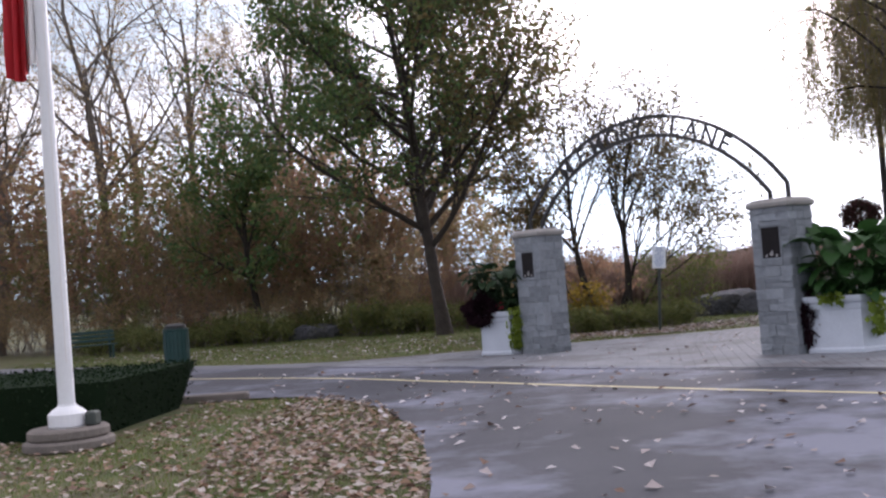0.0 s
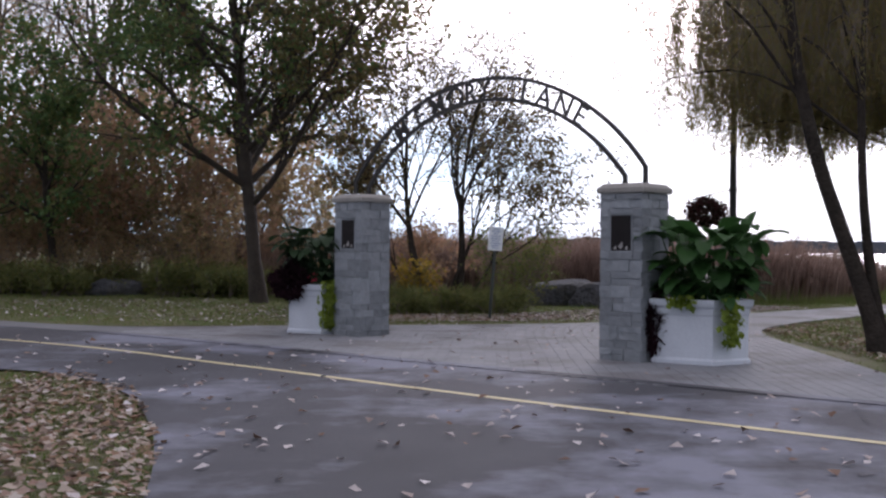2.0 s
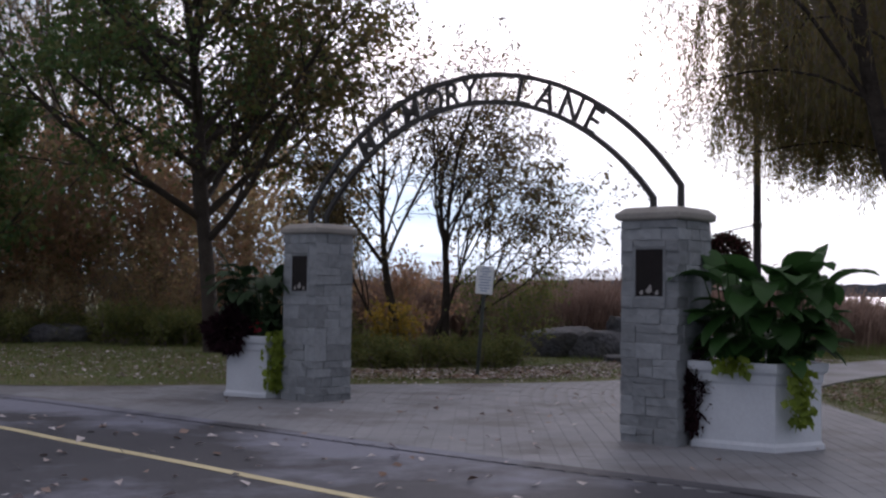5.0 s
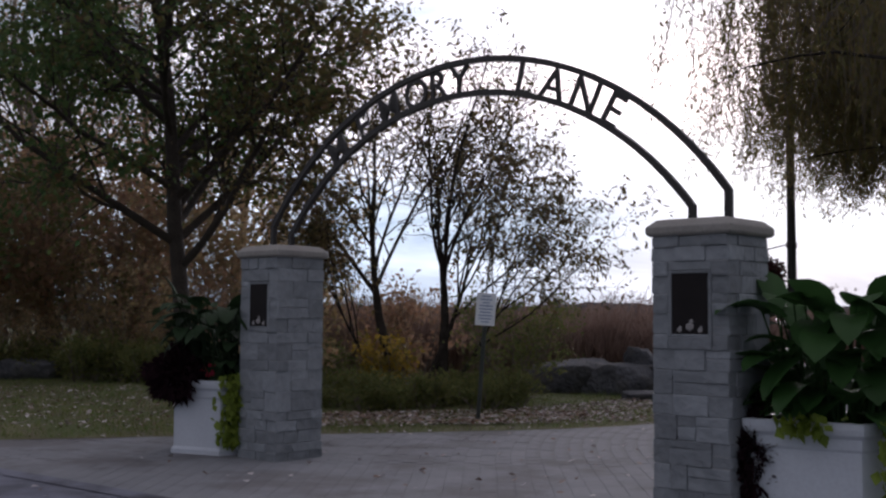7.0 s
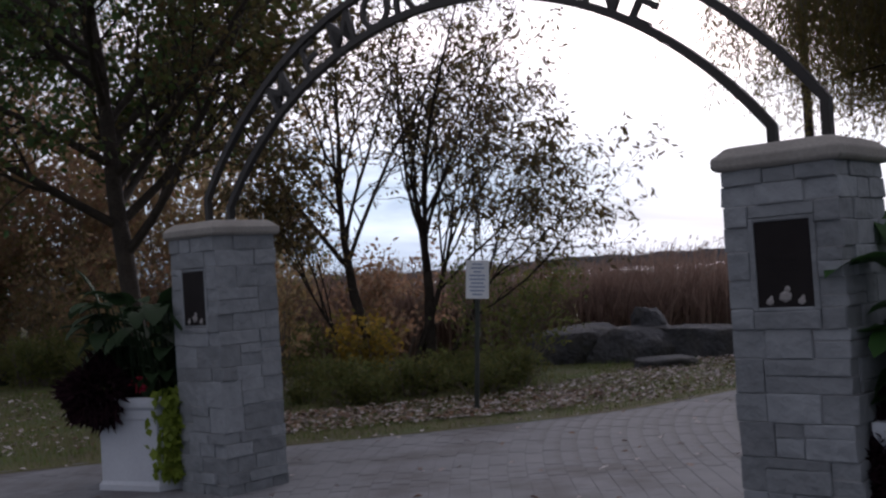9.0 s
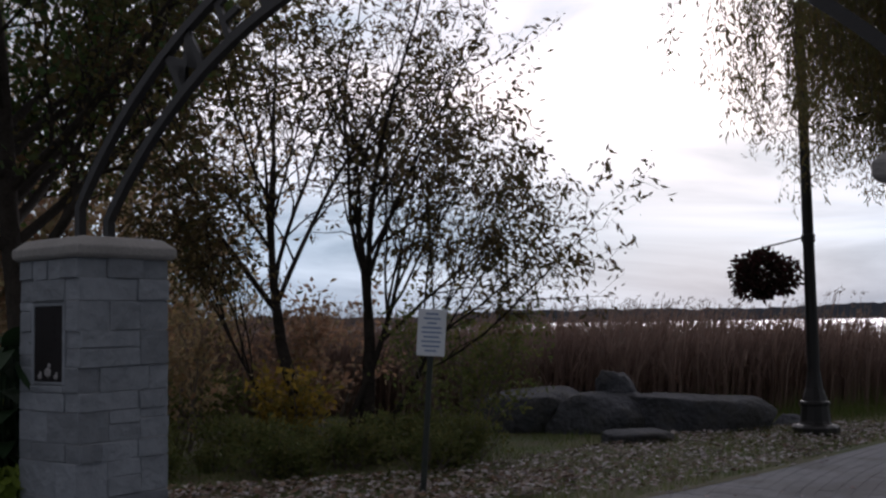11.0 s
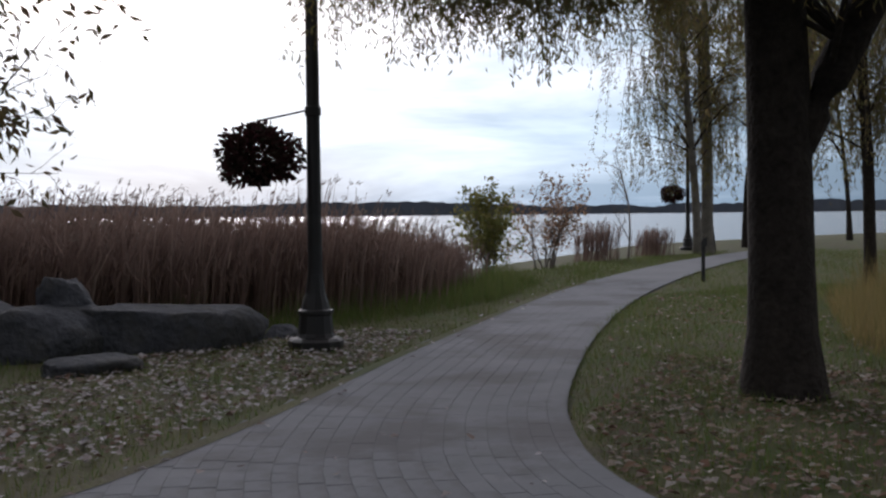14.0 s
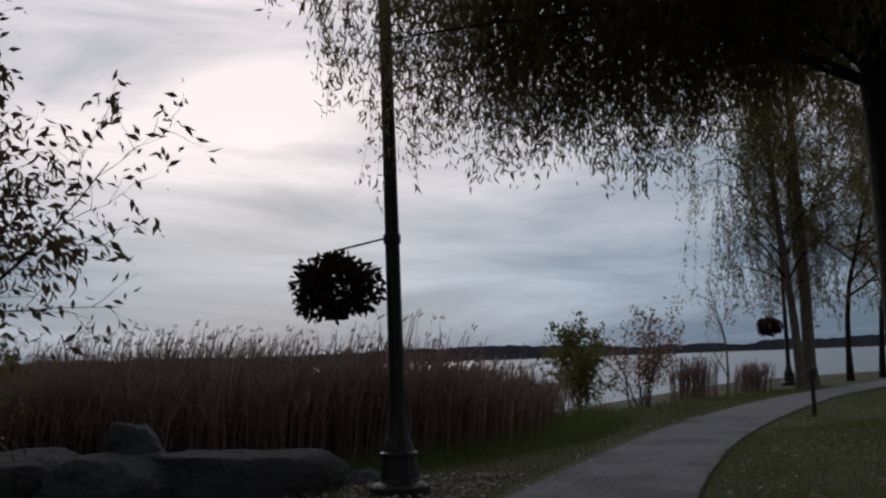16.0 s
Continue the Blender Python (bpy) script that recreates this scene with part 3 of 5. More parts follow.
for half, leg, apex in ((2.715, 2.47, 3.86), (2.41, 2.365, 3.555)):
    V, F, R = rail(half, leg, apex)
    part("rail", mesh_of("rail", V, F, M_IRON), arch)
R_MID, Z_MID = 3.18, 3.71 - 3.18
for ch, s in (("M", -1.68), ("E", -1.30), ("M", -0.93), ("O", -0.56), ("R", -0.27), ("Y", 0.0), ("L", 0.77), ("A", 1.09), ("N", 1.42), ("E", 1.70)):
    t = bpy.data.curves.new("letter", "FONT")
    t.body, t.size, t.align_x, t.extrude, t.offset = ch, 0.40, "CENTER", 0.012, 0.002
    tmp = new("letter", t)
    bpy.context.view_layer.update()
    me = bpy.data.meshes.new_from_object(tmp.evaluated_get(bpy.context.evaluated_depsgraph_get()))
    bpy.data.objects.remove(tmp)
    me.materials.clear()
    me.materials.append(M_IRON)
    a = math.asin(s / R_MID)
    ob = part("letter", me, arch)
    ob.matrix_basis = Matrix.Translation((s - math.sin(a) * 0.15, 0, Z_MID + R_MID * math.cos(a) - math.cos(a) * 0.15)) @ Matrix.Rotation(a, 4, "Y") @ Matrix.Rotation(radians(90), 4, "X")

# ---- planters ----


def planter(at, plan, label):
    """A faceted tub on the given plan, with a stepped foot and a moulded rim."""
    top = empty("planter", pose(at[0], at[1], 0), label, "planter", "gate planters")
    prof = [(0.0, 0), (0.0, 0.05), (-0.03, 0.08), (-0.03, 0.60), (-0.015, 0.62), (-0.01, 0.69), (0.025, 0.72), (0.035, 0.76), (0.035, 0.80), (-0.05, 0.80), (-0.06, 0.70)]
    n = len(plan)
    V = [(x * (1 + d / math.hypot(x, y)), y * (1 + d / math.hypot(x, y)), z) for d, z in prof for x, y in plan]
    F = [(r * n + k, r * n + (k + 1) % n, (r + 1) * n + (k + 1) % n, (r + 1) * n + k) for r in range(len(prof) - 1) for k in range(n)]
    part("tub", mesh_of("tub", V, F, M_PLANTER), top)
    V = [(x * 0.91, y * 0.91, 0.70) for x, y in plan] + [(x * 0.01, y * 0.01, 0.76) for x, y in plan]
    F = [(k, (k + 1) % n, n + (k + 1) % n, n + k) for k in range(n)]
    part("soil", mesh_of("soil", V, F, M_SOIL), top)
    return top


def broad_leaf(rng, p, d, L, W, bend):
    """A large leaf blade: a strip of six cross-ribs that arches over, cupped along the middle."""
    V, n = [], 7
    side = unit(np.cross(d, [0, 0, 1.0]) + 1e-6)
    pos, dd = np.array(p, float), np.array(d, float)
    for k in range(n):
        u = k / (n - 1)
        w = W * (math.sin(math.pi * min(u * 0.92 + 0.08, 1)) ** 0.7) / 2
        up = unit(np.cross(side, dd))
        V += [pos - side * w + up * w * 0.3, pos, pos + side * w + up * w * 0.3]
        dd = unit(dd + np.array([0, 0, -bend / n]) + rng.normal(0, 0.03, 3))
        pos = pos + dd * L / (n - 1)
    F = []
    for k in range(n - 1):
        a = 3 * k
        F += [(a, a + 1, a + 4, a + 3), (a + 1, a + 2, a + 5, a + 4)]
    return np.array(V), np.array(F)


def canna(name, at, z, height, count, L, W, mat, rng, label, category, radius=0.35):
    top = empty(name, pose(at[0], at[1], z), label, category)
    stems = []
    for k in range(count):
        a, rr = rng.uniform(0, 2 * math.pi), radius * math.sqrt(rng.uniform(0, 1))
        foot = np.array([rr * math.cos(a), rr * math.sin(a), 0])
        h = height * rng.uniform(0.12, 1.0)
        lean = np.array([math.cos(a) * 0.25, math.sin(a) * 0.25, 1.0]) + rng.normal(0, 0.08, 3)
        tip = foot + unit(lean) * h
        stems.append((np.array([foot, (foot + tip) / 2 + rng.normal(0, 0.02, 3), tip]), np.array([0.014, 0.011, 0.006])))
        out = unit(np.array([math.cos(a), math.sin(a), rng.uniform(0.3, 1.1)]) + rng.normal(0, 0.35, 3))
        v, f = broad_leaf(rng, tip - out * 0.03, out, L * rng.uniform(0.7, 1.2), W * rng.uniform(0.7, 1.15), rng.uniform(0.7, 2.2))
        part("leaf", mesh_of("leaf", v, f, mat, smooth=True), top)
    V, F = tubes(stems, 5)
    tagged(part("stem_mass", mesh_of("stem_mass", V, F, mat), top), kind="stuff")
    return top


def vine(at, out, z, length, n, rng, label):
    """Trailing vine over the rim of a planter."""
    P = []
    for k in range(n):
        u = rng.uniform(0, 1) ** 0.8
        spread = 0.10 + 0.05 * math.sin(u * 3)
        side = np.array([-out[1], out[0], 0])
        P.append(np.array([at[0] + out[0] * (0.05 + 0.06 * rng.uniform()), at[1] + out[1] * (0.05 + 0.06 * rng.uniform()), z + 0.06 - u * length]) + side * rng.normal(0, spread * 0.55))
    P = np.array(P)
    V, F = leaves(P, np.tile([out[0] * 0.5, out[1] * 0.5, -0.6], (n, 1)), 0.10, 0.075, rng, 0.3, 0.5)
    return tagged(new("trailing_vine", mesh_of("trailing_vine", V, F, M_LIME)), label, "vine", kind="stuff")


def leaf_ball(name, at, radius, n, L, W, mat, rng, label, category, squash=1.0, spread=0.6, hollow=0.45):
    """A loose rounded mass of small leaves with an uneven outline."""
    D = rng.normal(0, 1, (n, 3))
    D /= np.linalg.norm(D, axis=1)[:, None]
    lump = 1 + 0.22 * np.sin(D[:, 0] * 5 + 1) * np.sin(D[:, 1] * 4 + 2) + 0.15 * np.sin(D[:, 2] * 7)
    P = D * (radius * lump * rng.uniform(hollow, 1, n) ** 0.6)[:, None]
    P[:, 2] *= squash
    V, F = leaves(P, D, L, W, rng, 0.2, spread)
    ob = new(name, mesh_of(name, V, F, mat))
    ob.location = at
    return tagged(ob, label, category, kind="stuff")


rng = np.random.default_rng(21)
PR, PL = (5.97, 16.76), (0.78, 21.3)
TUB_R = [(-0.73, -0.09), (-0.08, -0.53), (0.47, -0.27), (0.44, 0.34), (-0.12, 0.53)]
TUB_L = [(0.66 * math.cos(radians(-28 + 60 * k)), 0.66 * math.sin(radians(-28 + 60 * k))) for k in range(6)]
planter(PR, TUB_R, "white faceted planter beside the gate pillar, full of broad leaves")
planter(PL, TUB_L, "white faceted planter beside the gate pillar, with dark foliage")
canna("canna_plants", PR, 0.72, 0.95, 120, 0.44, 0.27, M_CANNA, rng, "broad green canna leaves growing in the white planter", "plant", 0.36)
canna("dark_leaf_plants", PL, 0.72, 1.0, 190, 0.34, 0.2, M_DARKLEAF, rng, "dark green leafy plants growing in the white planter", "plant", 0.45)
vine((PR[0] + 0.10, PR[1] - 0.46), (0.42, -0.91), 0.82, 0.62, 190, rng, "lime green vine trailing over the planter rim")
vine((PR[0] - 0.36, PR[1] - 0.33), (-0.56, -0.83), 0.82, 0.14, 60, rng, "short lime green vine on the planter rim")
vine((PL[0] + 0.13, PL[1] - 0.60), (0.3, -0.95), 0.84, 0.74, 300, rng, "lime green vine trailing over the planter rim")
leaf_ball("purple_grass", (PL[0] - 0.5, PL[1] - 0.38, 0.86), 0.25, 3200, 0.13, 0.03, M_PURPLE, rng, "dark purple fountain grass spilling from the planter", "ornamental grass", 0.95, 0.4)
leaf_ball("purple_grass", (PR[0] - 0.65, PR[1] + 0.0, 0.46), 0.135, 3000, 0.10, 0.026, M_PURPLE, rng, "dark purple fountain grass hanging between planter and pillar", "ornamental grass", 2.9, 0.4)
leaf_ball("red_flowers", (PL[0] - 0.12, PL[1] - 0.55, 0.92), 0.06, 26, 0.045, 0.035, M_REDFLOWER, rng, "small red flowers in the white planter", "flower")

# ---- notice ----
sign = empty("notice_sign", pose(3.84, 24.78, 0, 0, 4.0, -10), "white notice board on a green metal post in the grass", "sign")
bm = box_bm(bmesh.new(), -0.03, 0.03, 0.0, 0.006, 0, 1.74)
box_bm(bm, -0.03, -0.024, -0.03, 0.0, 0, 1.74)
box_bm(bm, 0.024, 0.03, -0.03, 0.0, 0, 1.74)
part("post", mesh_bm("post", bm, M_POST), sign)
board = part("board", mesh_bm("board", box_bm(bmesh.new(), -0.145, 0.145, -0.04, -0.032, 1.372, 1.85, 0.003), M_SIGN), sign, "white sheet metal board")
bm = bmesh.new()
for k, w in enumerate((0.13, 0.17, 0.10, 0.2, 0.2, 0.16, 0.2, 0.18, 0.12)):
    box_bm(bm, -w / 2, w / 2, -0.043, -0.041, 1.81 - 0.047 * k - 0.016, 1.81 - 0.047 * k)
part("lettering", mesh_bm("lettering", bm, M_INK), board, "faint blue printed lines")

# ---- lamp posts with hanging baskets ----


def lamp_post(at, label):
    top = empty("lamp_post", pose(at[0], at[1], land(np.float64(at[0]), np.float64(at[1]))), label, "lamp post", "path lamp posts")
    base = [(0.34, 0), (0.34, 0.11), (0.30, 0.14), (0.24, 0.16), (0.22, 0.2), (0.20, 0.42), (0.22, 0.44), (0.22, 0.48), (0.18, 0.5), (0.165, 0.56), (0.125, 0.68), (0.10, 0.86), (0.095, 0.92)]
    part("base", mesh_bm("base", lathe(base, 12), M_IRON), top)
    P = np.array([[0, 0, z] for z in np.linspace(0.9, 6.4, 8)])
    V, F = tubes([(P, np.linspace(0.092, 0.07, 8))], 14)
    part("pole", mesh_of("pole", V, F, M_IRON, smooth=True), top)
    part("finial", mesh_bm("finial", lathe([(0.08, 6.38), (0.09, 6.42), (0.05, 6.5), (0.01, 6.54)], 12), M_IRON), top)
    left = np.array([-0.87, 0.5, 0])
    pts = [left * 0.08 + [0, 0, 2.92], left * 0.35 + [0, 0, 2.86], left * 0.64 + [0, 0, 2.80], left * 0.66 + [0, 0, 2.76]]
    V, F = tubes([(np.array(pts), np.full(4, 0.013))], 6)
    part("bracket", mesh_of("bracket", V, F, M_IRON), top)
    part("collar", mesh_bm("collar", lathe([(0.088, 2.85), (0.1, 2.86), (0.1, 2.96), (0.086, 2.97)], 14, close=False), M_IRON), top)
    basket = empty("hanging_basket", pose(at[0] + left[0] * 0.66, at[1] + left[1] * 0.66, 0), "hanging basket of dark trailing flowers on an iron bracket", "hanging basket", "hanging baskets")
    part("pot", mesh_bm("pot", lathe([(0.12, 1.97), (0.2, 2.17), (0.21, 2.18), (0.19, 2.19)], 18), M_POT), basket)
    V, F = tubes([(np.array([[0.19 * math.cos(a), 0.19 * math.sin(a), 2.18], [0, 0, 2.78]]), np.full(2, 0.004)) for a in (0.4, 2.5, 4.6)], 4)
    part("hanger", mesh_of("hanger", V, F, M_IRON), basket)
    rr = np.random.default_rng(int(at[0] * 10))
    D = rr.normal(0, 1, (3000, 3))
    D /= np.linalg.norm(D, axis=1)[:, None]
    P = D * (0.475 * rr.uniform(0.2, 1.0, 3000) ** 0.5 * (1 + 0.15 * np.sin(D[:, 0] * 6) * np.sin(D[:, 1] * 5 + 1)))[:, None]
    P[:, 2] = P[:, 2] * 0.8 + 2.33
    keep = ~((P[:, 2] < 2.18) & (np.hypot(P[:, 0], P[:, 1]) < 0.24))
    V, F = leaves(P[keep], D[keep], 0.095, 0.05, rr, 0.25, 0.7)
    tagged(part("flower_mass", mesh_of("flower_mass", V, F, M_FLOWER), basket), kind="stuff")
    return top


lamp_post((10.08, 29.1), "black fluted iron lamp post on a bell base beside the path")
lamp_post((37.97, 48.67), "black iron lamp post further along the path")

# ---- marker post ----
marker = empty("marker_post", pose(22.95, 34.4, -0.04), "short dark steel marker post with a small plate beside the path", "post")
part("post", mesh_bm("post", box_bm(bmesh.new(), -0.035, 0.035, -0.035, 0.035, 0, 0.98, 0.008), M_IRON), marker)
part("plate", mesh_bm("plate", box_bm(bmesh.new(), -0.075, 0.075, -0.05, -0.036, 0.84, 1.04, 0.004), M_IRON), marker)

# ---- boulders ----


def boulder(at, size, turn, seed, label):
    bm = bmesh.new()
    bmesh.ops.create_icosphere(bm, subdivisions=4, radius=1)
    off = Vector((seed * 3.1, seed * 1.7, seed * 0.9))
    rng = np.random.default_rng(seed)
    cuts = [(Vector(unit(rng.normal(0, 1, 3) * (1, 1, 0.8))), rng.uniform(0.62, 0.85)) for _ in range(13)] + [(Vector((0.05, -0.1, 1)).normalized(), 0.74)]
    for v in bm.verts:
        c = v.co * 1.12
        for nrm, d in cuts:                                            # split faces
            over = c.dot(nrm) - d
            if over > 0:
                c -= nrm * over * 0.82
        c *= 1 + 0.10 * noise.noise(v.co * 1.3 + off) + 0.05 * noise.noise(v.co * 4 + off) + 0.03 * noise.noise(v.co * 10 + off)
        v.co = (c.x * size[0] / 1.55, c.y * size[1] / 1.5, c.z * size[2] * 0.95 + size[2] * 0.36)
    ob = new("boulder", mesh_bm("boulder", bm, M_ROCK, smooth=True))
    ob.matrix_basis = pose(at[0], at[1], -0.1, 0, 0, turn)
    return tagged(ob, label, "boulder", "boulders by the path")


boulder((8.6, 30.5), (2.0, 1.05, 0.55), -6, 1, "long flat-topped grey granite boulder lying in the grass")
boulder((7.3, 30.5), (1.55, 1.0, 0.6), 10, 2, "rounded dark grey boulder against the long one")
boulder((7.62, 30.95), (0.66, 0.5, 0.88), 20, 3, "upright grey boulder standing among the others")
boulder((6.15, 31.0), (2.0, 1.1, 0.66), -12, 4, "low layered pale grey boulder in the grass")
boulder((7.2, 28.9), (1.0, 0.6, 0.2), 15, 5, "flat grey stone half sunk among fallen leaves")
boulder((10.35, 30.6), (0.5, 0.4, 0.22), 40, 6, "small dark stone in the grass")
boulder((-6.4, 34.6), (1.4, 0.8, 0.5), 5, 7, "grey boulder in the undergrowth below the trees")
boulder((-9.2, 35.2), (1.0, 0.7, 0.6), 25, 8, "grey boulder in the undergrowth below the trees")

# ---- flagpole, hedge, bin, bench ----
flag = empty("flagpole", pose(-3.43, 11.77, -0.03), "white steel flagpole standing on a round precast plinth", "flagpole")
for z0, r in ((0, 0.47), (0.115, 0.42)):
    part("plinth", mesh_bm("plinth", lathe([(r - 0.02, z0), (r, z0 + 0.025), (r, z0 + 0.09), (r - 0.03, z0 + 0.115)], 28), M_PLINTH), flag, "rough brown precast plinth ring")
part("flange", mesh_bm("flange", lathe([(0.19, 0.23), (0.2, 0.25), (0.2, 0.37), (0.16, 0.41), (0.10, 0.45), (0.095, 0.47)], 24), M_WHITE, smooth=False), flag)
V, F = tubes([(np.array([[0, 0, z] for z in np.linspace(0.45, 9, 10)]), np.linspace(0.088, 0.045, 10))], 18)
part("pole", mesh_of("pole", V, F, M_WHITE, smooth=True), flag)
part("spotlight", mesh_bm("spotlight", box_bm(bmesh.new(), 0.22, 0.34, -0.08, 0.08, 0.23, 0.38, 0.02), M_POST), flag, "small grey ground spotlight")
V, F = tubes([(np.array([[0.07, -0.09, z] for z in (0.9, 3, 6, 8.8)]), np.full(4, 0.006))], 5)
part("halyard", mesh_of("halyard", V, F, M_WHITECLOTH), flag)


def flag_cloth(z0, z1, u0, u1, mat):
    V, F, nu, nz = [], [], 14, 14
    for a in range(nz + 1):
        for b in range(nu + 1):
            u = u0 + (u1 - u0) * b / nu
            z = z0 + (z1 - z0) * a / nz
            x = -0.09 - 0.26 * u + 0.04 * math.sin(u * 17 + z * 1.5)
            y = 0.07 * math.sin(u * 21 + z * 2.0) - 0.03
            sag = 0.22 * math.sin(u * 2.2)
            V.append((x, y, z - sag * (1 if a < nz else 0.6)))
    for a in range(nz):
        for b in range(nu):
            k = a * (nu + 1) + b
            F.append((k, k + 1, k + nu + 2, k + nu + 1))
    return V, F


hung = empty("flag", pose(-3.43, 11.77, 0), "red and white flag hanging limp from the pole", "flag")
for u0, u1, mat, nm in ((0, 0.28, M_WHITECLOTH, "white_field"), (0.28, 1.0, M_RED, "red_bar")):
    V, F = flag_cloth(4.12, 6.1, u0, u1, mat)
    part(nm, mesh_of(nm, V, F, mat, smooth=True), hung)

rng = np.random.default_rng(31)
HEDGE = [(-3.15, 12.35), (-3.2, 15.4), (-10.2, 15.8), (-10.2, 12.2)]
n = 90000
P = rng.uniform((-10.3, 12.1, 0.0), (-3.1, 15.9, 0.63), (n, 3))
flare = 0.93 + 0.07 * P[:, 2:3] / 0.64
cxy = np.array([[-6.7, 13.9]])
ok = inside(HEDGE, (P[:, :2] - cxy) / flare + cxy)
P = P[ok]
edge = ~inside([tuple((np.array(c) - cxy[0]) * 0.90 + cxy[0]) for c in HEDGE], P[:, :2]) | (P[:, 2] > 0.56)
P = P[edge]
V, F = leaves(P, np.tile([0, 0, 0.05], (len(P), 1)), 0.046, 0.03, rng, 0, 1.0)
hedge = empty("hedge", pose(0, 0, 0), "dark green clipped box hedge behind the flagpole", "hedge")
tagged(part("clipped_leaves", mesh_of("clipped_leaves", V, F, M_HEDGE), hedge), kind="stuff")
bm = bmesh.new()
lo = [bm.verts.new(((x + 6.7) * 0.91 - 6.7, (y - 13.9) * 0.88 + 13.9, -0.03)) for x, y in HEDGE]
hi = [bm.verts.new(((x + 6.7) * 0.975 - 6.7, (y - 13.9) * 0.95 + 13.9, 0.60)) for x, y in HEDGE]
bm.faces.new(hi)
for a in range(4):
    b = (a + 1) % 4
    bm.faces.new([lo[a], lo[b], hi[b], hi[a]])
part("woody_core", mesh_bm("woody_core", bm, M_HEDGE), hedge)

kerb = new("kerb_stone", mesh_bm("kerb_stone", box_bm(bmesh.new(), -0.5, 0.5, -0.09, 0.09, -0.05, 0.09, 0.02), M_PLINTH))
kerb.matrix_basis = pose(-3.2, 15.75, 0, 0, 0, 4)
tagged(kerb, "short weathered kerb stone at the edge of the lawn", "kerb stone")

bin_ob = empty("litter_bin", pose(-7.4, 25.5, -0.02), "dark green round steel litter bin with a black lid", "litter bin")
part("body", mesh_bm("body", lathe([(0.27, 0), (0.28, 0.04), (0.285, 0.80), (0.30, 0.82), (0.30, 0.86), (0.27, 0.86)], 20), M_BIN), bin_ob)
for k in range(20):
    a = 2 * math.pi * k / 20
    sl = part("slat", mesh_bm("slat", box_bm(bmesh.new(), 0.285, 0.30, -0.03, 0.03, 0.05, 0.8), M_BIN), bin_ob)
    sl.matrix_basis = pose(0, 0, 0, 0, 0, math.degrees(a))
part("lid", mesh_bm("lid", lathe([(0.26, 0.85), (0.25, 0.93), (0.12, 0.98)], 20), M_BLACK), bin_ob, "black domed lid")

bench = empty("park_bench", pose(-12.15, 31.0, -0.03, 0, 0, 35), "dark green slatted park bench at the edge of the trees", "bench")
for k in range(4):
    part("seat_slat", mesh_bm("seat_slat", box_bm(bmesh.new(), -0.8, 0.8, -0.22 + 0.12 * k, -0.13 + 0.12 * k, 0.42, 0.45, 0.006), M_BIN), bench)
for k in range(3):
    part("back_slat", mesh_bm("back_slat", box_bm(bmesh.new(), -0.8, 0.8, 0.26 + 0.03 * k, 0.29 + 0.03 * k, 0.52 + 0.12 * k, 0.61 + 0.12 * k, 0.006), M_BIN), bench)
for x in (-0.65, 0.65):
    bm = box_bm(bmesh.new(), x - 0.03, x + 0.03, -0.22, -0.17, 0, 0.42)
    part("front_leg", mesh_bm("front_leg", bm, M_BIN), bench)
    part("back_leg", mesh_bm("back_leg", box_bm(bmesh.new(), x - 0.03, x + 0.03, 0.24, 0.29, 0, 0.42), M_BIN), bench)
    part("back_post", mesh_bm("back_post", box_bm(bmesh.new(), x - 0.03, x + 0.03, 0.285, 0.36, 0.40, 0.86), M_BIN), bench)

# ---- trees ----


def tree(name, at, stems, spec, leaf_n, leaf_size, leaf_mat, bark, label, seed, jitter=0.12, second=None, droop=0.35):
    """stems: (offset x, y, direction, length, radius). The crown is joined leaf blades on the finest twigs."""
    rng = np.random.default_rng(seed)
    top = empty(name, pose(at[0], at[1], float(land(np.float64(at[0]), np.float64(at[1]))) - 0.02), label, "tree")
    lines, twigs = [[], [], []], []
    for ox, oy, d, L, r in stems:
        grow(rng, np.array([ox, oy, 0.0]), unit(np.array(d, float)), L, r, 0, spec, lines, twigs)
    for P, R in lines[0]:
        R[0] *= 1.35                                                   # root flare
        V, F = tubes([(P, R)], 10)
        part("trunk", mesh_of("trunk", V, F, bark, smooth=True), top)
    for line in lines[1]:
        V, F = tubes([line], 6)
        part("limb", mesh_of("limb", V, F, bark, smooth=True), top)
    V, F = tubes(lines[2], 3)
    tagged(part("branchwork", mesh_of("branchwork", V, F, bark), top), kind="stuff")
    P, D = crown_points(rng, twigs, leaf_n, jitter)
    if second:
        pick = second[1](P, rng)
        V, F = leaves(P[pick], D[pick], leaf_size[0], leaf_size[1], rng, droop)
        tagged(part("crown", mesh_of("crown", V, F, second[0]), top, second[2]), kind="stuff")
        P, D = P[~pick], D[~pick]
    V, F = leaves(P, D, leaf_size[0], leaf_size[1], rng, droop)
    tagged(part("crown", mesh_of("crown", V, F, leaf_mat), top), kind="stuff")
    return top


maple_spec = [(10, 0.03, 0.05, 38, 0.2, 0.57, 1.05), (7, 0.08, 0.05, 10, 0.15, 0.42, 0.75), (5, 0.14, 0.02, 7, 0.1, 0.55, 0.8), (3, 0.2, 0.0, 0, 0, 0, 0)]
tree("maple_tree", (-1.6, 30.9), [(0, 0, (-0.09, 0, 1), 11.5, 0.19)], maple_spec, 17, (0.15, 0.11), M_MAPLE, M_BARK_MID,
     "large maple with thinning green and bronze autumn leaves", 5, 0.16,
     (M_MAPLE_BROWN, lambda P, rng: (P[:, 0] + rng.normal(0, 1.5, len(P)) > 0.6) | (P[:, 2] + rng.normal(0, 0.8, len(P)) < 3.4), "bronze turning leaves"))

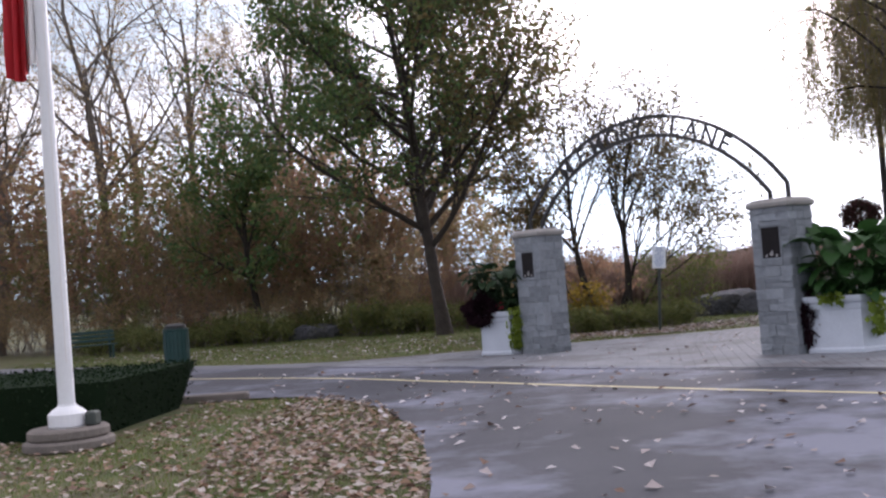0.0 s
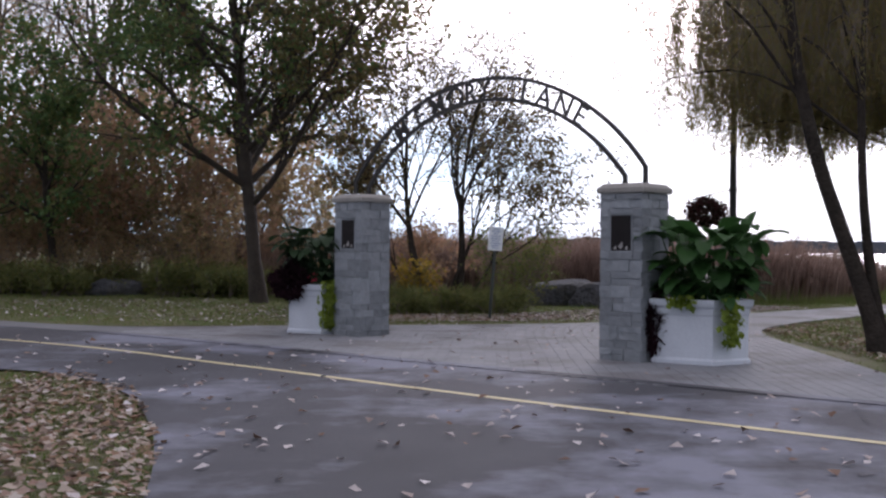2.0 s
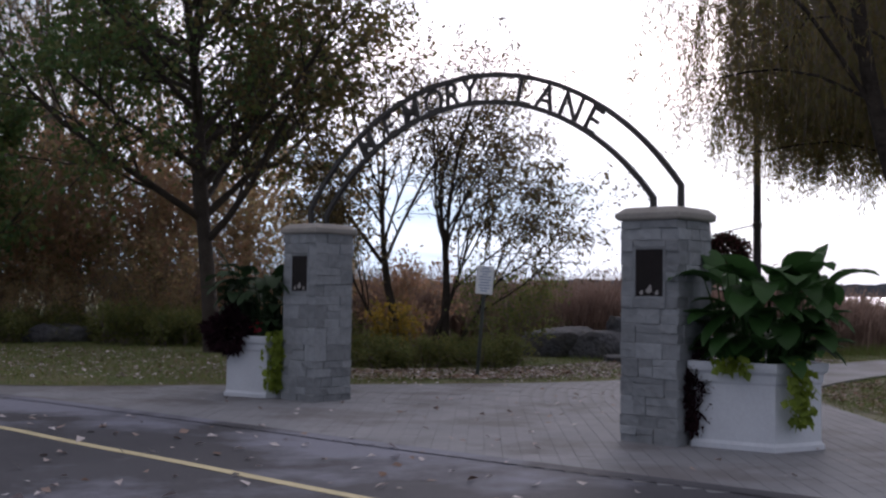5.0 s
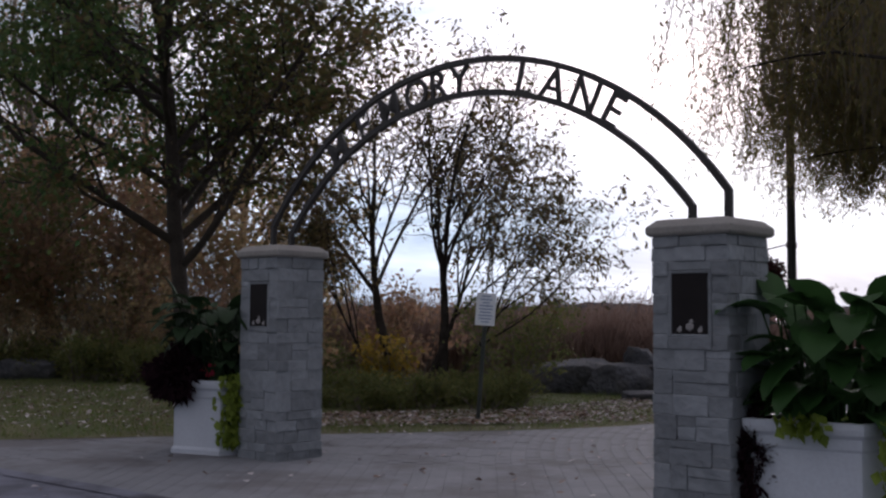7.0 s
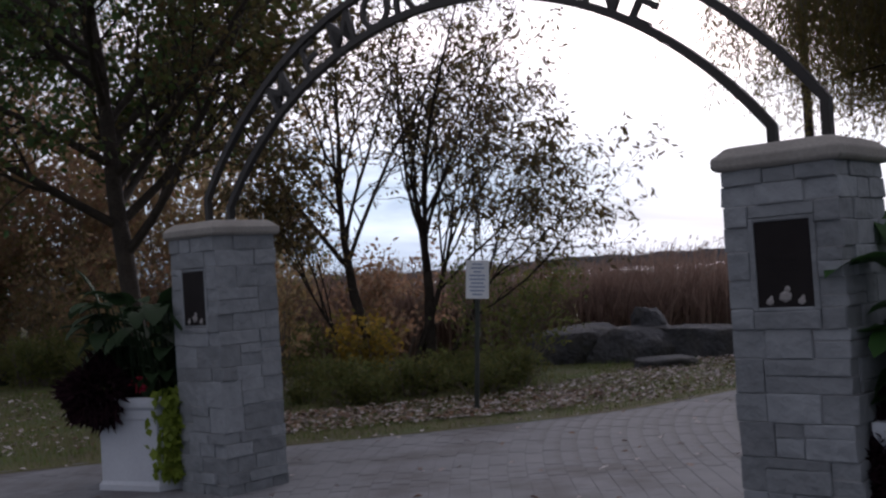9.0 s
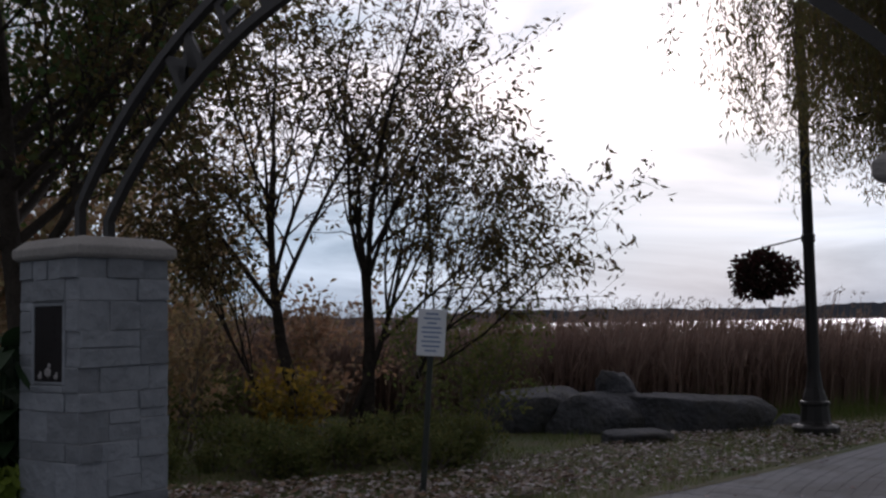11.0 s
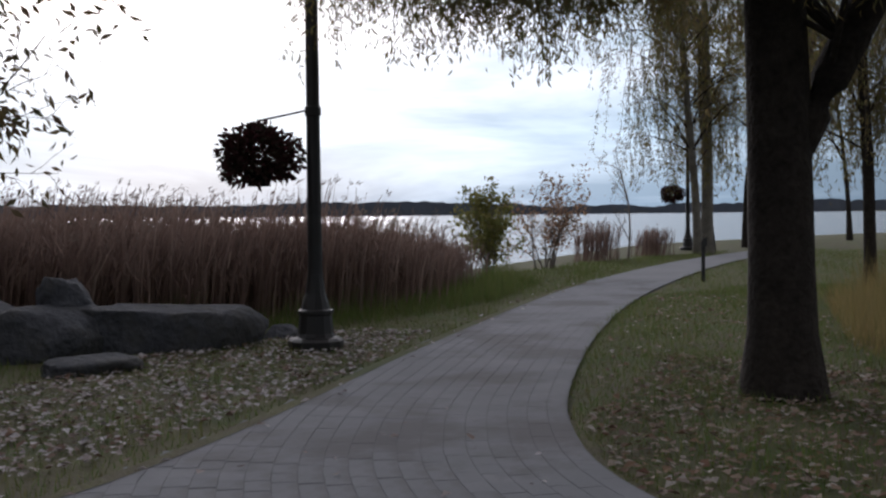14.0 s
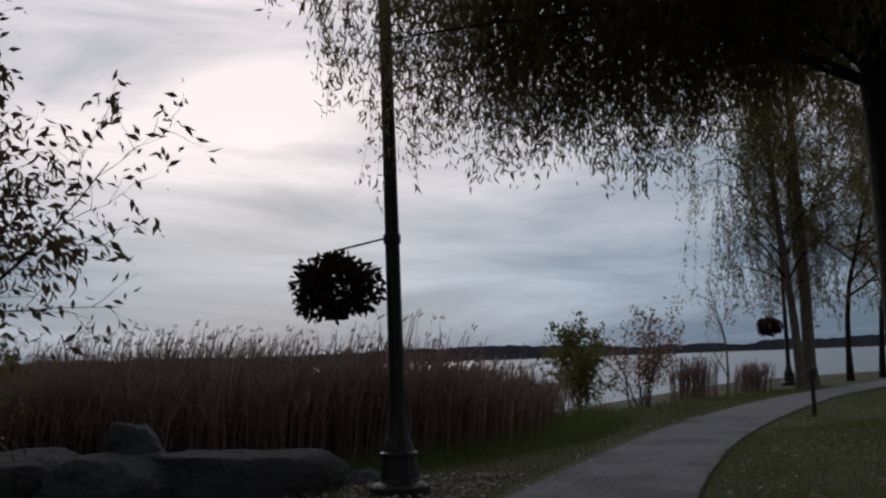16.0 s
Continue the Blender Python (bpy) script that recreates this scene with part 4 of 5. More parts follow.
small_spec = [(8, 0.05, 0.05, 16, 0.25, 0.36, 0.9), (5, 0.12, 0.05, 7, 0.15, 0.5, 0.8), (4, 0.2, 0, 0, 0, 0, 0)]
tree("young_tree", (-8.3, 35.8), [(0, 0, (0.02, 0, 1), 6.6, 0.13)], small_spec, 36, (0.17, 0.12), M_MAPLE, M_BARK_DARK,
     "young tree with dense dark green leaves", 8, 0.2)

ash_spec = [(7, 0.06, 0.02, 9, 0.5, 1.6, 0.42), (9, 0.08, 0.03, 9, 0.14, 0.42, 0.6), (5, 0.15, -0.03, 5, 0.2, 0.55, 0.65), (4, 0.2, -0.14, 0, 0, 0, 0)]
tree("ash_tree", (2.95, 28.6), [(-0.4, 0, (-0.06, 0.0, 1), 3.6, 0.12), (0.45, 0.1, (0.10, 0, 1), 3.5, 0.12), (0.1, 0.0, (0.42, 0.1, 1), 3.1, 0.07), (-0.45, 0.05, (-0.48, 0.0, 1), 2.2, 0.045), (0.5, 0.2, (0.66, -0.1, 1.1), 2.4, 0.055)],
     ash_spec, 7, (0.125, 0.046), M_ASH, M_BARK_DARK, "multi-stemmed tree with thin hanging autumn leaves", 15, 0.08, droop=0.9)


def willow(at, stems, reach, n_strand, seed, label, low=3.0, limbs_per=24, leaf_per=80, over=112, leaf=0.095, bark=None, slope=0.22, inner=0.62, start=0.45):
    """Leaning stems, arching limbs and hanging strands of narrow leaves."""
    rng = np.random.default_rng(seed)
    top = empty("willow_tree", pose(at[0], at[1], -0.04), label, "tree", "willows by the path")
    limbs, ends = [], []
    for P, R in stems:
        P = np.array(P, float)
        t = np.linspace(0, 1, len(P))
        tt = np.linspace(0, 1, 14)
        Q = np.stack([np.interp(tt, t, P[:, k]) for k in range(3)], -1)
        Q[1:-1] = (Q[:-2] + 2 * Q[1:-1] + Q[2:]) / 4
        rad = np.interp(tt, t, R)
        if P[0, 2] < 0.1:                                              # root flare
            rad[0] *= 1.35
            rad[1] *= 1.05
        V, F = tubes([(Q, rad)], 12)
        part("trunk", mesh_of("trunk", V, F, bark or M_BARK_DARK, smooth=True), top)
        for k in range(limbs_per):
            f = rng.uniform(start, 1.0)
            s = Q[int(f * 13)]
            a = rng.normal(radians(over), radians(50)) if rng.uniform() < 0.5 else rng.uniform(0, 2 * math.pi)
            L = reach * rng.uniform(inner, 1.0)
            out = np.array([math.cos(a), math.sin(a), 0])
            u = np.linspace(0, 1, 8)
            rise = rng.uniform(0.6, 2.2)
            path = s + out * (u * L)[:, None] + np.array([0, 0, 1.0]) * (rise * np.sin(u * 2.4))[:, None] + rng.normal(0, 0.06, (8, 3)) * u[:, None]
            limbs.append((path, np.linspace(0.032, 0.004, 8)))
            ends.append(path)
    for line in limbs:
        V, F = tubes([line], 6)
        part("limb", mesh_of("limb", V, F, M_BARK_DARK, smooth=True), top)
    strands, LP, LD = [], [], []
    for k in range(n_strand):
        if k % 4 == 0:
            path = ends[rng.integers(len(ends))]
            f = rng.uniform(0.06, 1.0) * 7
            i = min(int(f), 6)
            knot = path[i] + (path[i + 1] - path[i]) * (f - i) + rng.normal(0, 0.12, 3)
            hang = rng.gamma(2.0, 0.30)
        p = knot + rng.normal(0, 0.10, 3)
        stop = low + hang + slope * (4.5 - math.hypot(p[0], p[1])) + rng.gamma(2.0, 0.12) + 0.25 * math.sin(p[0] * 1.3) + 0.2 * math.sin(p[1] * 1.7 + 1)
        if p[2] < stop + 0.3:
            continue
        L = min(p[2] - stop, rng.uniform(1.2, 4.8))
        u = np.linspace(0, 1, 6)
        sway = rng.normal(0, 0.32, 2)
        S = np.stack([p[0] + sway[0] * u + 0.05 * np.sin(u * 5 + k), p[1] + sway[1] * u, p[2] - L * u], -1)
        strands.append((S, np.linspace(0.006, 0.002, 6)))
        m = int(leaf_per * L / 2)
        w = rng.uniform(0.05, 1, m) * 5
        j = np.minimum(w.astype(int), 4)
        LP.append(S[j] + (S[j + 1] - S[j]) * (w - j)[:, None] + rng.normal(0, 0.06, (m, 3)))
        LD.append(np.tile([0, 0, -0.9], (m, 1)))
    V, F = tubes(strands, 3)
    tagged(part("strand_curtain", mesh_of("strand_curtain", V, F, M_TWIG), top), kind="stuff")
    V, F = leaves(np.concatenate(LP), np.concatenate(LD), leaf, leaf * 0.22, rng, 0.2, 0.62)
    tagged(part("crown", mesh_of("crown", V, F, M_WILLOW), top, "narrow hanging olive leaves"), kind="stuff")
    return top


willow((11.76, 23.48), [([(0, 0, 0), (0.0, 0.05, 2.5), (-0.08, 0.1, 5), (-0.4, 0.2, 8.5)], (0.30, 0.275, 0.25, 0.14)),
                       ([(0.0, 0.05, 1.7), (0.14, -0.06, 2.3), (0.5, -0.35, 3.2), (1.2, -0.9, 5.0), (1.8, -1.5, 8.0)], (0.1, 0.17, 0.17, 0.14, 0.07))],
       5.5, 4300, 41, "large dark-trunked willow beside the path with hanging strands", 3.0, limbs_per=36, slope=0.12)
willow((8.85, 18.2), [([(0.0, 0, 0), (-0.15, 0.05, 0.6), (-0.5, 0.1, 1.65), (-0.8, 0.15, 2.5), (-1.0, 0.2, 3.3), (-1.2, 0.3, 4.4), (-1.4, 0.5, 7.5)], (0.15, 0.12, 0.108, 0.10, 0.095, 0.08, 0.045)),
                      ([(0.1, 0.05, 0), (-0.1, 0.1, 1.0), (-0.22, 0.15, 2.2), (-0.2, 0.3, 4.0), (0.0, 0.3, 7.0)], (0.09, 0.075, 0.065, 0.05, 0.03)),
                      ([(0.42, 0.0, 0), (0.5, 0, 2.0), (0.55, 0, 4.5), (0.5, 0, 8.0)], (0.21, 0.17, 0.14, 0.08))],
       3.7, 300, 43, "leaning multi-stemmed willow beside the paved forecourt", 3.1, limbs_per=7, leaf_per=44, slope=0.1, inner=0.4, start=0.66)

willow((34.75, 45.2), [([(0, 0, 0), (-0.15, 0, 2.5), (-0.5, 0.1, 6), (-0.8, 0.2, 11)], (0.17, 0.15, 0.12, 0.06)),
                      ([(0.7, 0.2, 0), (0.75, 0.2, 3), (0.8, 0.3, 7), (0.6, 0.3, 12)], (0.24, 0.22, 0.18, 0.08))],
       3.9, 480, 47, "tall pale-barked willow at the water's edge with trailing strands", 3.0, limbs_per=26, leaf_per=28, over=165, leaf=0.17, bark=M_BARK_PALE, slope=-0.3, inner=0.35)

willow((24.2, 30.9), [([(0, 0, 0), (-0.1, 0, 2.5), (-0.2, 0.1, 5), (-0.4, 0.2, 9)], (0.13, 0.12, 0.10, 0.05)),
                      ([(1.3, -0.5, 0), (1.4, -0.5, 3), (1.3, -0.4, 6), (1.1, -0.3, 9)], (0.15, 0.13, 0.11, 0.05))],
       3.2, 560, 53, "slender willow on the grass with strands hanging low", 2.1, limbs_per=18, leaf_per=30, leaf=0.15, slope=-0.1, inner=0.4)

far_spec = [(8, 0.06, 0.05, 12, 0.3, 0.42, 0.8), (6, 0.12, -0.02, 7, 0.2, 0.45, 0.7), (4, 0.2, -0.15, 0, 0, 0, 0)]
for k, (x, y, h, r) in enumerate(((38.0, 47.4, 12, 0.14), (42, 49, 11, 0.13), (46, 50.5, 12, 0.13), (50, 52, 10, 0.12), (54, 52, 12, 0.14))):
    tree("shore_tree", (x, y), [(0, 0, (-0.06 + 0.05 * (k % 3), 0.02, 1), h, r)], far_spec, 90, (0.2, 0.05), M_WILLOW, M_BARK_DARK,
         "tall shoreline tree with thin drooping foliage", 60 + k, 0.2, droop=1.2)

bare_spec = [(9, 0.08, 0.06, 12, 0.3, 0.5, 0.75), (7, 0.16, 0.08, 7, 0.2, 0.5, 0.7), (5, 0.2, 0.06, 5, 0.2, 0.5, 0.7), (3, 0.25, 0.05, 0, 0, 0, 0)]
for k, (x, y, h) in enumerate(((-15.5, 41, 14.5), (-11, 44, 14), (-20, 40, 12.5), (-8, 42.5, 11), (-25.5, 41, 12), (-17, 46, 15), (-30, 42, 11), (-13.3, 42.5, 13), (-22.5, 44, 14.5), (-6, 46, 13.5), (-27.5, 45, 14), (-10, 47, 15.5), (-18.5, 42, 12), (-3.5, 47, 12))):
    tree("bare_tree", (x, y), [(0, 0, (0.05 * ((k % 3) - 1), 0, 1), h, 0.2)], bare_spec, 10, (0.12, 0.065), M_BRUSH, M_TWIG,
         "tall nearly bare tree at the edge of the wood", 80 + k, 0.12)

# ---- brush, herbs, saplings ----


def shrub(name, at, radius, height, stems, leaf_n, leaf, mat, seed, label, group="", lean=0.5, thick=0.022):
    rng = np.random.default_rng(seed)
    top = empty(name, pose(at[0], at[1], float(land(np.float64(at[0]), np.float64(at[1]))) - 0.02), label, "shrub", group)
    lines, twigs = [[], [], []], []
    spec = [(6, 0.12, 0.04, 6, 0.08, 0.5, 0.6), (4, 0.18, 0.03, 4, 0.2, 0.5, 0.7), (3, 0.2, 0, 0, 0, 0, 0)]
    for k in range(stems):
        a, rr = rng.uniform(0, 2 * math.pi), radius * 0.55 * math.sqrt(rng.uniform(0, 1))
        d = unit(np.array([math.cos(a) * lean * rng.uniform(0.2, 1), math.sin(a) * lean * rng.uniform(0.2, 1), 1.0]))
        grow(rng, np.array([rr * math.cos(a), rr * math.sin(a), 0]), d, height * rng.uniform(0.6, 1.0), thick, 0, spec, lines, twigs)
    V, F = tubes(lines[0] + lines[1] + (lines[2] if thick > 0.03 else []), 3)
    tagged(part("stem_tangle", mesh_of("stem_tangle", V, F, M_TWIG), top), kind="stuff")
    P, D = crown_points(rng, twigs, leaf_n, 0.10)
    V, F = leaves(P, D, leaf[0], leaf[1], rng, 0.25)
    tagged(part("foliage", mesh_of("foliage", V, F, mat), top), kind="stuff")
    return top


brown = [shrub("brush", (-6 - 2 * k, 39, 0), 2.2, 6.2 + 0.5 * k, 11, 9, (0.19, 0.12), m, 100 + k, "tangled autumn brush with thin brown leaves", "woodland edge brush")
         for k, m in enumerate((M_BRUSH, M_BRUSH_RED, M_BRUSH, M_HERB))]
rng = np.random.default_rng(9)
spots = []
for x in np.arange(-34, 3.5, 1.45):
    for row in range(-1, 3):
        y = 37.2 + 0.06 * max(-x - 8, 0) + row * 2.1 + rng.uniform(-0.6, 0.6)
        if x > 0.5 and row > 1:
            continue
        spots.append((x + rng.uniform(-0.5, 0.5), y, row))
for k, (x, y, row) in enumerate(spots):
    s = rng.uniform(0.7, 1.05) * (0.3 if row < 0 else 0.5 if row == 0 else 0.85 if row == 1 else 1.25) * (0.5 if x > -2.0 else 1)
    src = brown[[0, 1, 2, 0, 3, 1, 2][k % 7]]
    c = copy_thing(src, pose(x, y, -0.05, 0, 0, rng.uniform(0, 360)) @ Matrix.Diagonal((s, s, s, 1)))

tagged(shrub("yellow_shrub", (2.5, 27.9), 0.28, 1.15, 6, 6, (0.11, 0.07), M_YELLOW, 130, "small shrub with bright yellow leaves under the tree"), category="shrub")
shrub("russet_shrub", (-3.6, 35.2), 0.9, 2.8, 6, 8, (0.12, 0.08), M_BRUSH, 131, "tan-leaved shrub at the woodland edge")
shrub("russet_shrub", (-0.4, 36.5), 1.2, 4.6, 7, 8, (0.13, 0.08), M_BRUSH, 132, "golden brown shrub behind the maple trunk")
shrub("olive_shrub", (4.6, 28.8), 0.9, 2.0, 10, 12, (0.09, 0.045), M_HERB, 133, "leafy olive green shrub behind the notice")
shrub("russet_shrub", (0.6, 29.0), 1.0, 2.3, 10, 10, (0.12, 0.06), M_BRUSH, 134, "brown shrub below the tree")
shrub("russet_shrub", (2.6, 31.2), 1.0, 2.2, 9, 10, (0.12, 0.06), M_BRUSH_RED, 135, "russet shrub below the tree")
shrub("sapling", (21.6, 40.9), 0.6, 2.15, 8, 16, (0.14, 0.07), M_SAPLING, 136, "green-leaved sapling by the water", lean=0.45, thick=0.035)
shrub("sapling", (24.6, 42.0), 0.7, 2.7, 8, 8, (0.13, 0.06), M_BRUSH_RED, 137, "thin russet sapling by the water", lean=0.5, thick=0.035)
shrub("sapling", (30.5, 44.5), 0.4, 4.2, 1, 4, (0.12, 0.05), M_BRUSH, 138, "slender bare sapling by the path", lean=0.1, thick=0.05)

herb = [shrub("herb_clump", (-3, 33.2 + k, 0), 0.55, 0.75 + 0.12 * k, 9, 7, (0.11, 0.05), M_HERB, 150 + k, "clump of green and yellowing herbs at the woodland edge", "herb clumps", 0.7) for k in range(3)]
for k in range(64):
    if k < 36:
        x = -16 + 19 * rng.uniform()
        y = 33.6 + rng.uniform(-0.7, 1.8) - 0.03 * x
    else:
        x = 0.6 + 4.2 * rng.uniform()
        y = 26.3 + rng.uniform(0, 2.4) + max(x - 4, 0) * 0.9
    s = rng.uniform(0.6, 1.1) * (1.0 if k < 36 else 0.62)
    copy_thing(herb[k % 3], pose(x, y, -0.04, 0, 0, rng.uniform(0, 360)) @ Matrix.Diagonal((s, s, s, 1)))

# ---- reeds ----


def reed_bed(name, outline, n, height, seed, label, plume=0.2, taper=1.0):
    rng = np.random.default_rng(seed)
    lo, hi = np.min(outline, axis=0), np.max(outline, axis=0)
    P = rng.uniform(lo, hi, (n * 3, 2))
    P = P[inside(outline, P)][:n]
    P = P + rng.normal(0, 0.35 if n > 1000 else 0.12, P.shape)
    n = len(P)
    z0 = np.maximum(land(P[:, 0], P[:, 1]), LAKE_Z - 0.3)
    H = height * rng.uniform(0.72, 1.08, n) * (1 + 0.10 * np.sin(P[:, 0] * 0.9) * np.sin(P[:, 1] * 0.7 + 1)) * np.clip(1.0 - (P[:, 0] - 12.0) * 0.068, 0.42, 1.0) ** taper
    lean = rng.normal(0, 0.10, (n, 2)) + np.array([0.13, -0.02])
    a = rng.uniform(0, np.pi, n)
    w = np.stack([np.cos(a), np.sin(a), np.zeros(n)], -1) * 0.014
    foot = np.concatenate([P, z0[:, None]], 1)
    mid = foot + np.concatenate([lean * H[:, None] * 0.35, (H * 0.6)[:, None]], 1)
    tip = foot + np.concatenate([lean * H[:, None], (H * 0.98)[:, None]], 1)
    V = np.stack([foot - w, foot + w, mid + w, mid - w, tip + w * 0.3, tip - w * 0.3], 1)
    F = np.array([[0, 1, 2, 3], [3, 2, 4, 5]])
    Vs, Fs = [V.reshape(-1, 3)], [(np.arange(n)[:, None, None] * 6 + F).reshape(-1, 4)]
    base = n * 6
    for k in range(2):                                                 # blades
        f = rng.uniform(0.25, 0.8, n)[:, None]
        s = foot + (tip - foot) * f
        a = rng.uniform(0, 2 * np.pi, n)
        d = np.stack([np.cos(a), np.sin(a), rng.uniform(0.6, 1.6, n)], -1)
        L = rng.uniform(0.3, 0.65, n)[:, None]
        w2 = np.stack([-np.sin(a), np.cos(a), np.zeros(n)], -1) * 0.013
        m2 = s + d * L * 0.45
        e2 = m2 + (d * np.array([1, 1, 0.1])) * L * 0.5
        V2 = np.stack([s - w2 * 0.5, s + w2 * 0.5, m2 + w2, m2 - w2, e2 + w2 * 0.1, e2 - w2 * 0.1], 1)
        Vs.append(V2.reshape(-1, 3)), Fs.append((base + np.arange(n)[:, None, None] * 6 + F).reshape(-1, 4))
        base += n * 6
    top = empty(name, pose(0, 0, 0), label, "reeds")
    tagged(part("stand", mesh_of("stand", np.concatenate(Vs), np.concatenate(Fs), M_REED), top), kind="stuff")
    pick = rng.uniform(0, 1, n) < plume
    Q = np.repeat(tip[pick], 7, 0) + rng.normal(0, 0.025, (pick.sum() * 7, 3)) + np.array([0.02, 0, 0.03])
    V, F = leaves(Q, np.tile([0.55, 0, 0.8], (len(Q), 1)), 0.10, 0.018, rng, 0.1, 0.35)
    tagged(part("plumage", mesh_of("plumage", V, F, M_PLUME), top), kind="stuff")
    return top


REEDS = [(-6, 38), (2, 35.0), (5.5, 34.2), (9, 33.0), (12.3, 32.6), (15, 34.6), (18, 37.6), (20, 40.5), (21, 45), (18, 47.5), (8, 50), (-6, 52)]
REEDS_FRONT = [(-2, 35.6), (5.5, 34.0), (9, 32.9), (12.3, 32.5), (15, 34.5), (18.4, 37.7), (19.5, 40.5), (15, 38.5), (9, 37), (-2, 39)]
reed_bed("reed_bed", REEDS, 15000, 1.95, 200, "wide bed of dry brown reeds in front of the lake")
reed_bed("reed_fringe", REEDS_FRONT, 5500, 1.55, 201, "dense edge of russet reeds behind the boulders", 0.12)
reed_bed("reed_tuft", [(28.2, 43.6), (30, 44.4), (29.8, 45.6), (28, 44.8)], 170, 1.25, 202, "tuft of brown reeds at the water's edge", 0.1, 0.0)
reed_bed("reed_tuft", [(32.2, 45.0), (34, 45.8), (33.8, 46.8), (32, 46)], 150, 1.1, 203, "tuft of brown reeds at the water's edge", 0.1, 0.0)

# ---- grass blades and fallen leaves ----


def scatter(outline, n, rng, cut=()):
    lo, hi = np.min(outline, axis=0), np.max(outline, axis=0)
    P = rng.uniform(lo, hi, (int(n * 2.5), 2))
    ok = inside(outline, P)
    for c in cut:
        ok &= ~inside(c, P)
    return P[ok][:n]


def grass(name, outline, n, h, seed, label, cut=(), mat=None):
    rng = np.random.default_rng(seed)
    P = scatter(outline, n, rng, cut)
    n = len(P)
    clump = 0.6 + 0.8 * np.clip(np.sin(P[:, 0] * 2.1) * np.sin(P[:, 1] * 1.7 + 2) + rng.normal(0, 0.3, n), 0, 1)
    foot = np.concatenate([P, land(P[:, 0], P[:, 1])[:, None]], 1)
    a = rng.uniform(0, 2 * np.pi, n)
    H = (h * clump * rng.uniform(0.5, 1.2, n))[:, None]
    out = np.stack([np.cos(a), np.sin(a), np.zeros(n)], -1)
    w = np.stack([-np.sin(a), np.cos(a), np.zeros(n)], -1) * 0.004
    tip = foot + out * H * rng.uniform(0.1, 0.8, n)[:, None] + np.array([0, 0, 1.0]) * H
    V = np.stack([foot - w, foot + w, tip], 1).reshape(-1, 3)
    tagged(new(name, mesh_of(name, V, np.arange(n * 3).reshape(-1, 3), mat or M_BLADE)), label, "grass", kind="stuff")


def litter(name, outline, n, size, mat, z, seed, label, cut=()):
    rng = np.random.default_rng(seed)
    P = scatter(outline, n, rng, cut)
    n = len(P)
    a = rng.uniform(0, 2 * np.pi, n)
    L = (size * rng.uniform(0.5, 1.2, n))[:, None]
    d = np.stack([np.cos(a), np.sin(a), rng.normal(0, 0.18, n)], -1)
    w = np.stack([-np.sin(a), np.cos(a), rng.normal(0, 0.25, n)], -1) * 0.38
    c = np.concatenate([P, (z + rng.uniform(0.006, 0.02, n))[:, None]], 1)
    curl = np.array([0, 0, 1.0]) * (L * rng.uniform(0.02, 0.3, (n, 1)))
    V = np.stack([c - d * L / 2, c - w * L + curl, c + d * L / 2 + curl * 0.5, c + w * L + curl], 1)
    V[:, :, 2] = np.maximum(V[:, :, 2], z + 0.004)
    tagged(new(name, mesh_of(name, V.reshape(-1, 3), np.arange(n * 4).reshape(-1, 4), mat)), label, "fallen leaves", kind="stuff")


island_near = [p for p in island_s if p[0] > -9.5 and p[1] > 2.5] + [(-3.5, 2.5), (-12, 9)]
verge_left = [p for p in left_s if p[0] < 16.5 and p[0] > -14] + [(-14, 34.5), (0, 34.5), (1, 28.5), (6, 30.5), (9.5, 32.3), (12, 32.4), (16.5, 34)]
verge_lit = [(0.5, 23.5), (6, 24.5), (9.2, 26.8), (12.3, 29.8), (11.5, 30.6), (8, 29.6), (4.5, 26.6), (0.5, 25.2)]
verge_right = [(8.3, 17), (8.3, 20.9), (8.6, 22.3), (9.5, 23.7), (10.4, 24.8), (14, 28.4), (18.8, 32.2), (24, 33), (24, 24), (16, 17)]
grass("grass_blades", island_near, 80000, 0.06, 301, "short worn lawn blades on the traffic island", (HEDGE,))
grass("grass_blades", verge_left, 60000, 0.09, 302, "rough green verge grass along the paving")
grass("tall_grass", [(9, 31.5), (12.3, 31.2), (16, 33.2), (20, 36.6), (21, 40), (18, 37.2), (15, 34.4), (12.3, 32.6), (9, 33)], 15000, 0.42, 304, "long yellowing grass at the foot of the reeds")
grass("grass_blades", [(16.5, 32.9), (25.2, 38.8), (33, 43.3), (38, 46.5), (32, 45), (22, 41), (18, 37.5), (15, 34)], 30000, 0.16, 305, "green bank grass between the path and the water")
grass("tall_grass", [(13, 22.5), (15, 25), (20, 29), (26, 31), (30, 26), (20, 19), (14, 20)], 30000, 0.75, 306, "tall yellowing grass beyond the willow", mat=M_STRAW)
grass("grass_blades", [(18.8, 32.1), (26.4, 37.5), (33, 41.4), (42, 45), (42, 38), (24, 26)], 26000, 0.14, 307, "rough grass along the path")
grass("grass_blades", verge_right, 70000, 0.11, 303, "rough grass under the willows")
litter("fallen_leaves", island_near, 7500, 0.085, M_LITTER, -0.015, 311, "brown and pale fallen leaves lying on the lawn", (HEDGE,))
litter("fallen_leaves", [(-1.6, 15.6), (-0.5, 14.0), (0.45, 11), (0.85, 8.5), (1.1, 6), (0.2, 5), (-1.2, 9), (-1.8, 13)], 2300, 0.09, M_LITTER, -0.01, 312, "drift of russet leaves along the edge of the lawn")
litter("fallen_leaves", verge_lit, 5600, 0.078, M_LITTER_PALE, -0.012, 313, "pale curled leaves strewn on the verge")
litter("fallen_leaves", [(0.2, 23.7), (5, 24.4), (6, 26), (4, 26.4), (0.2, 25.6)], 1500, 0.09, M_LITTER, -0.015, 318, "brown leaves banked along the verge behind the gate")
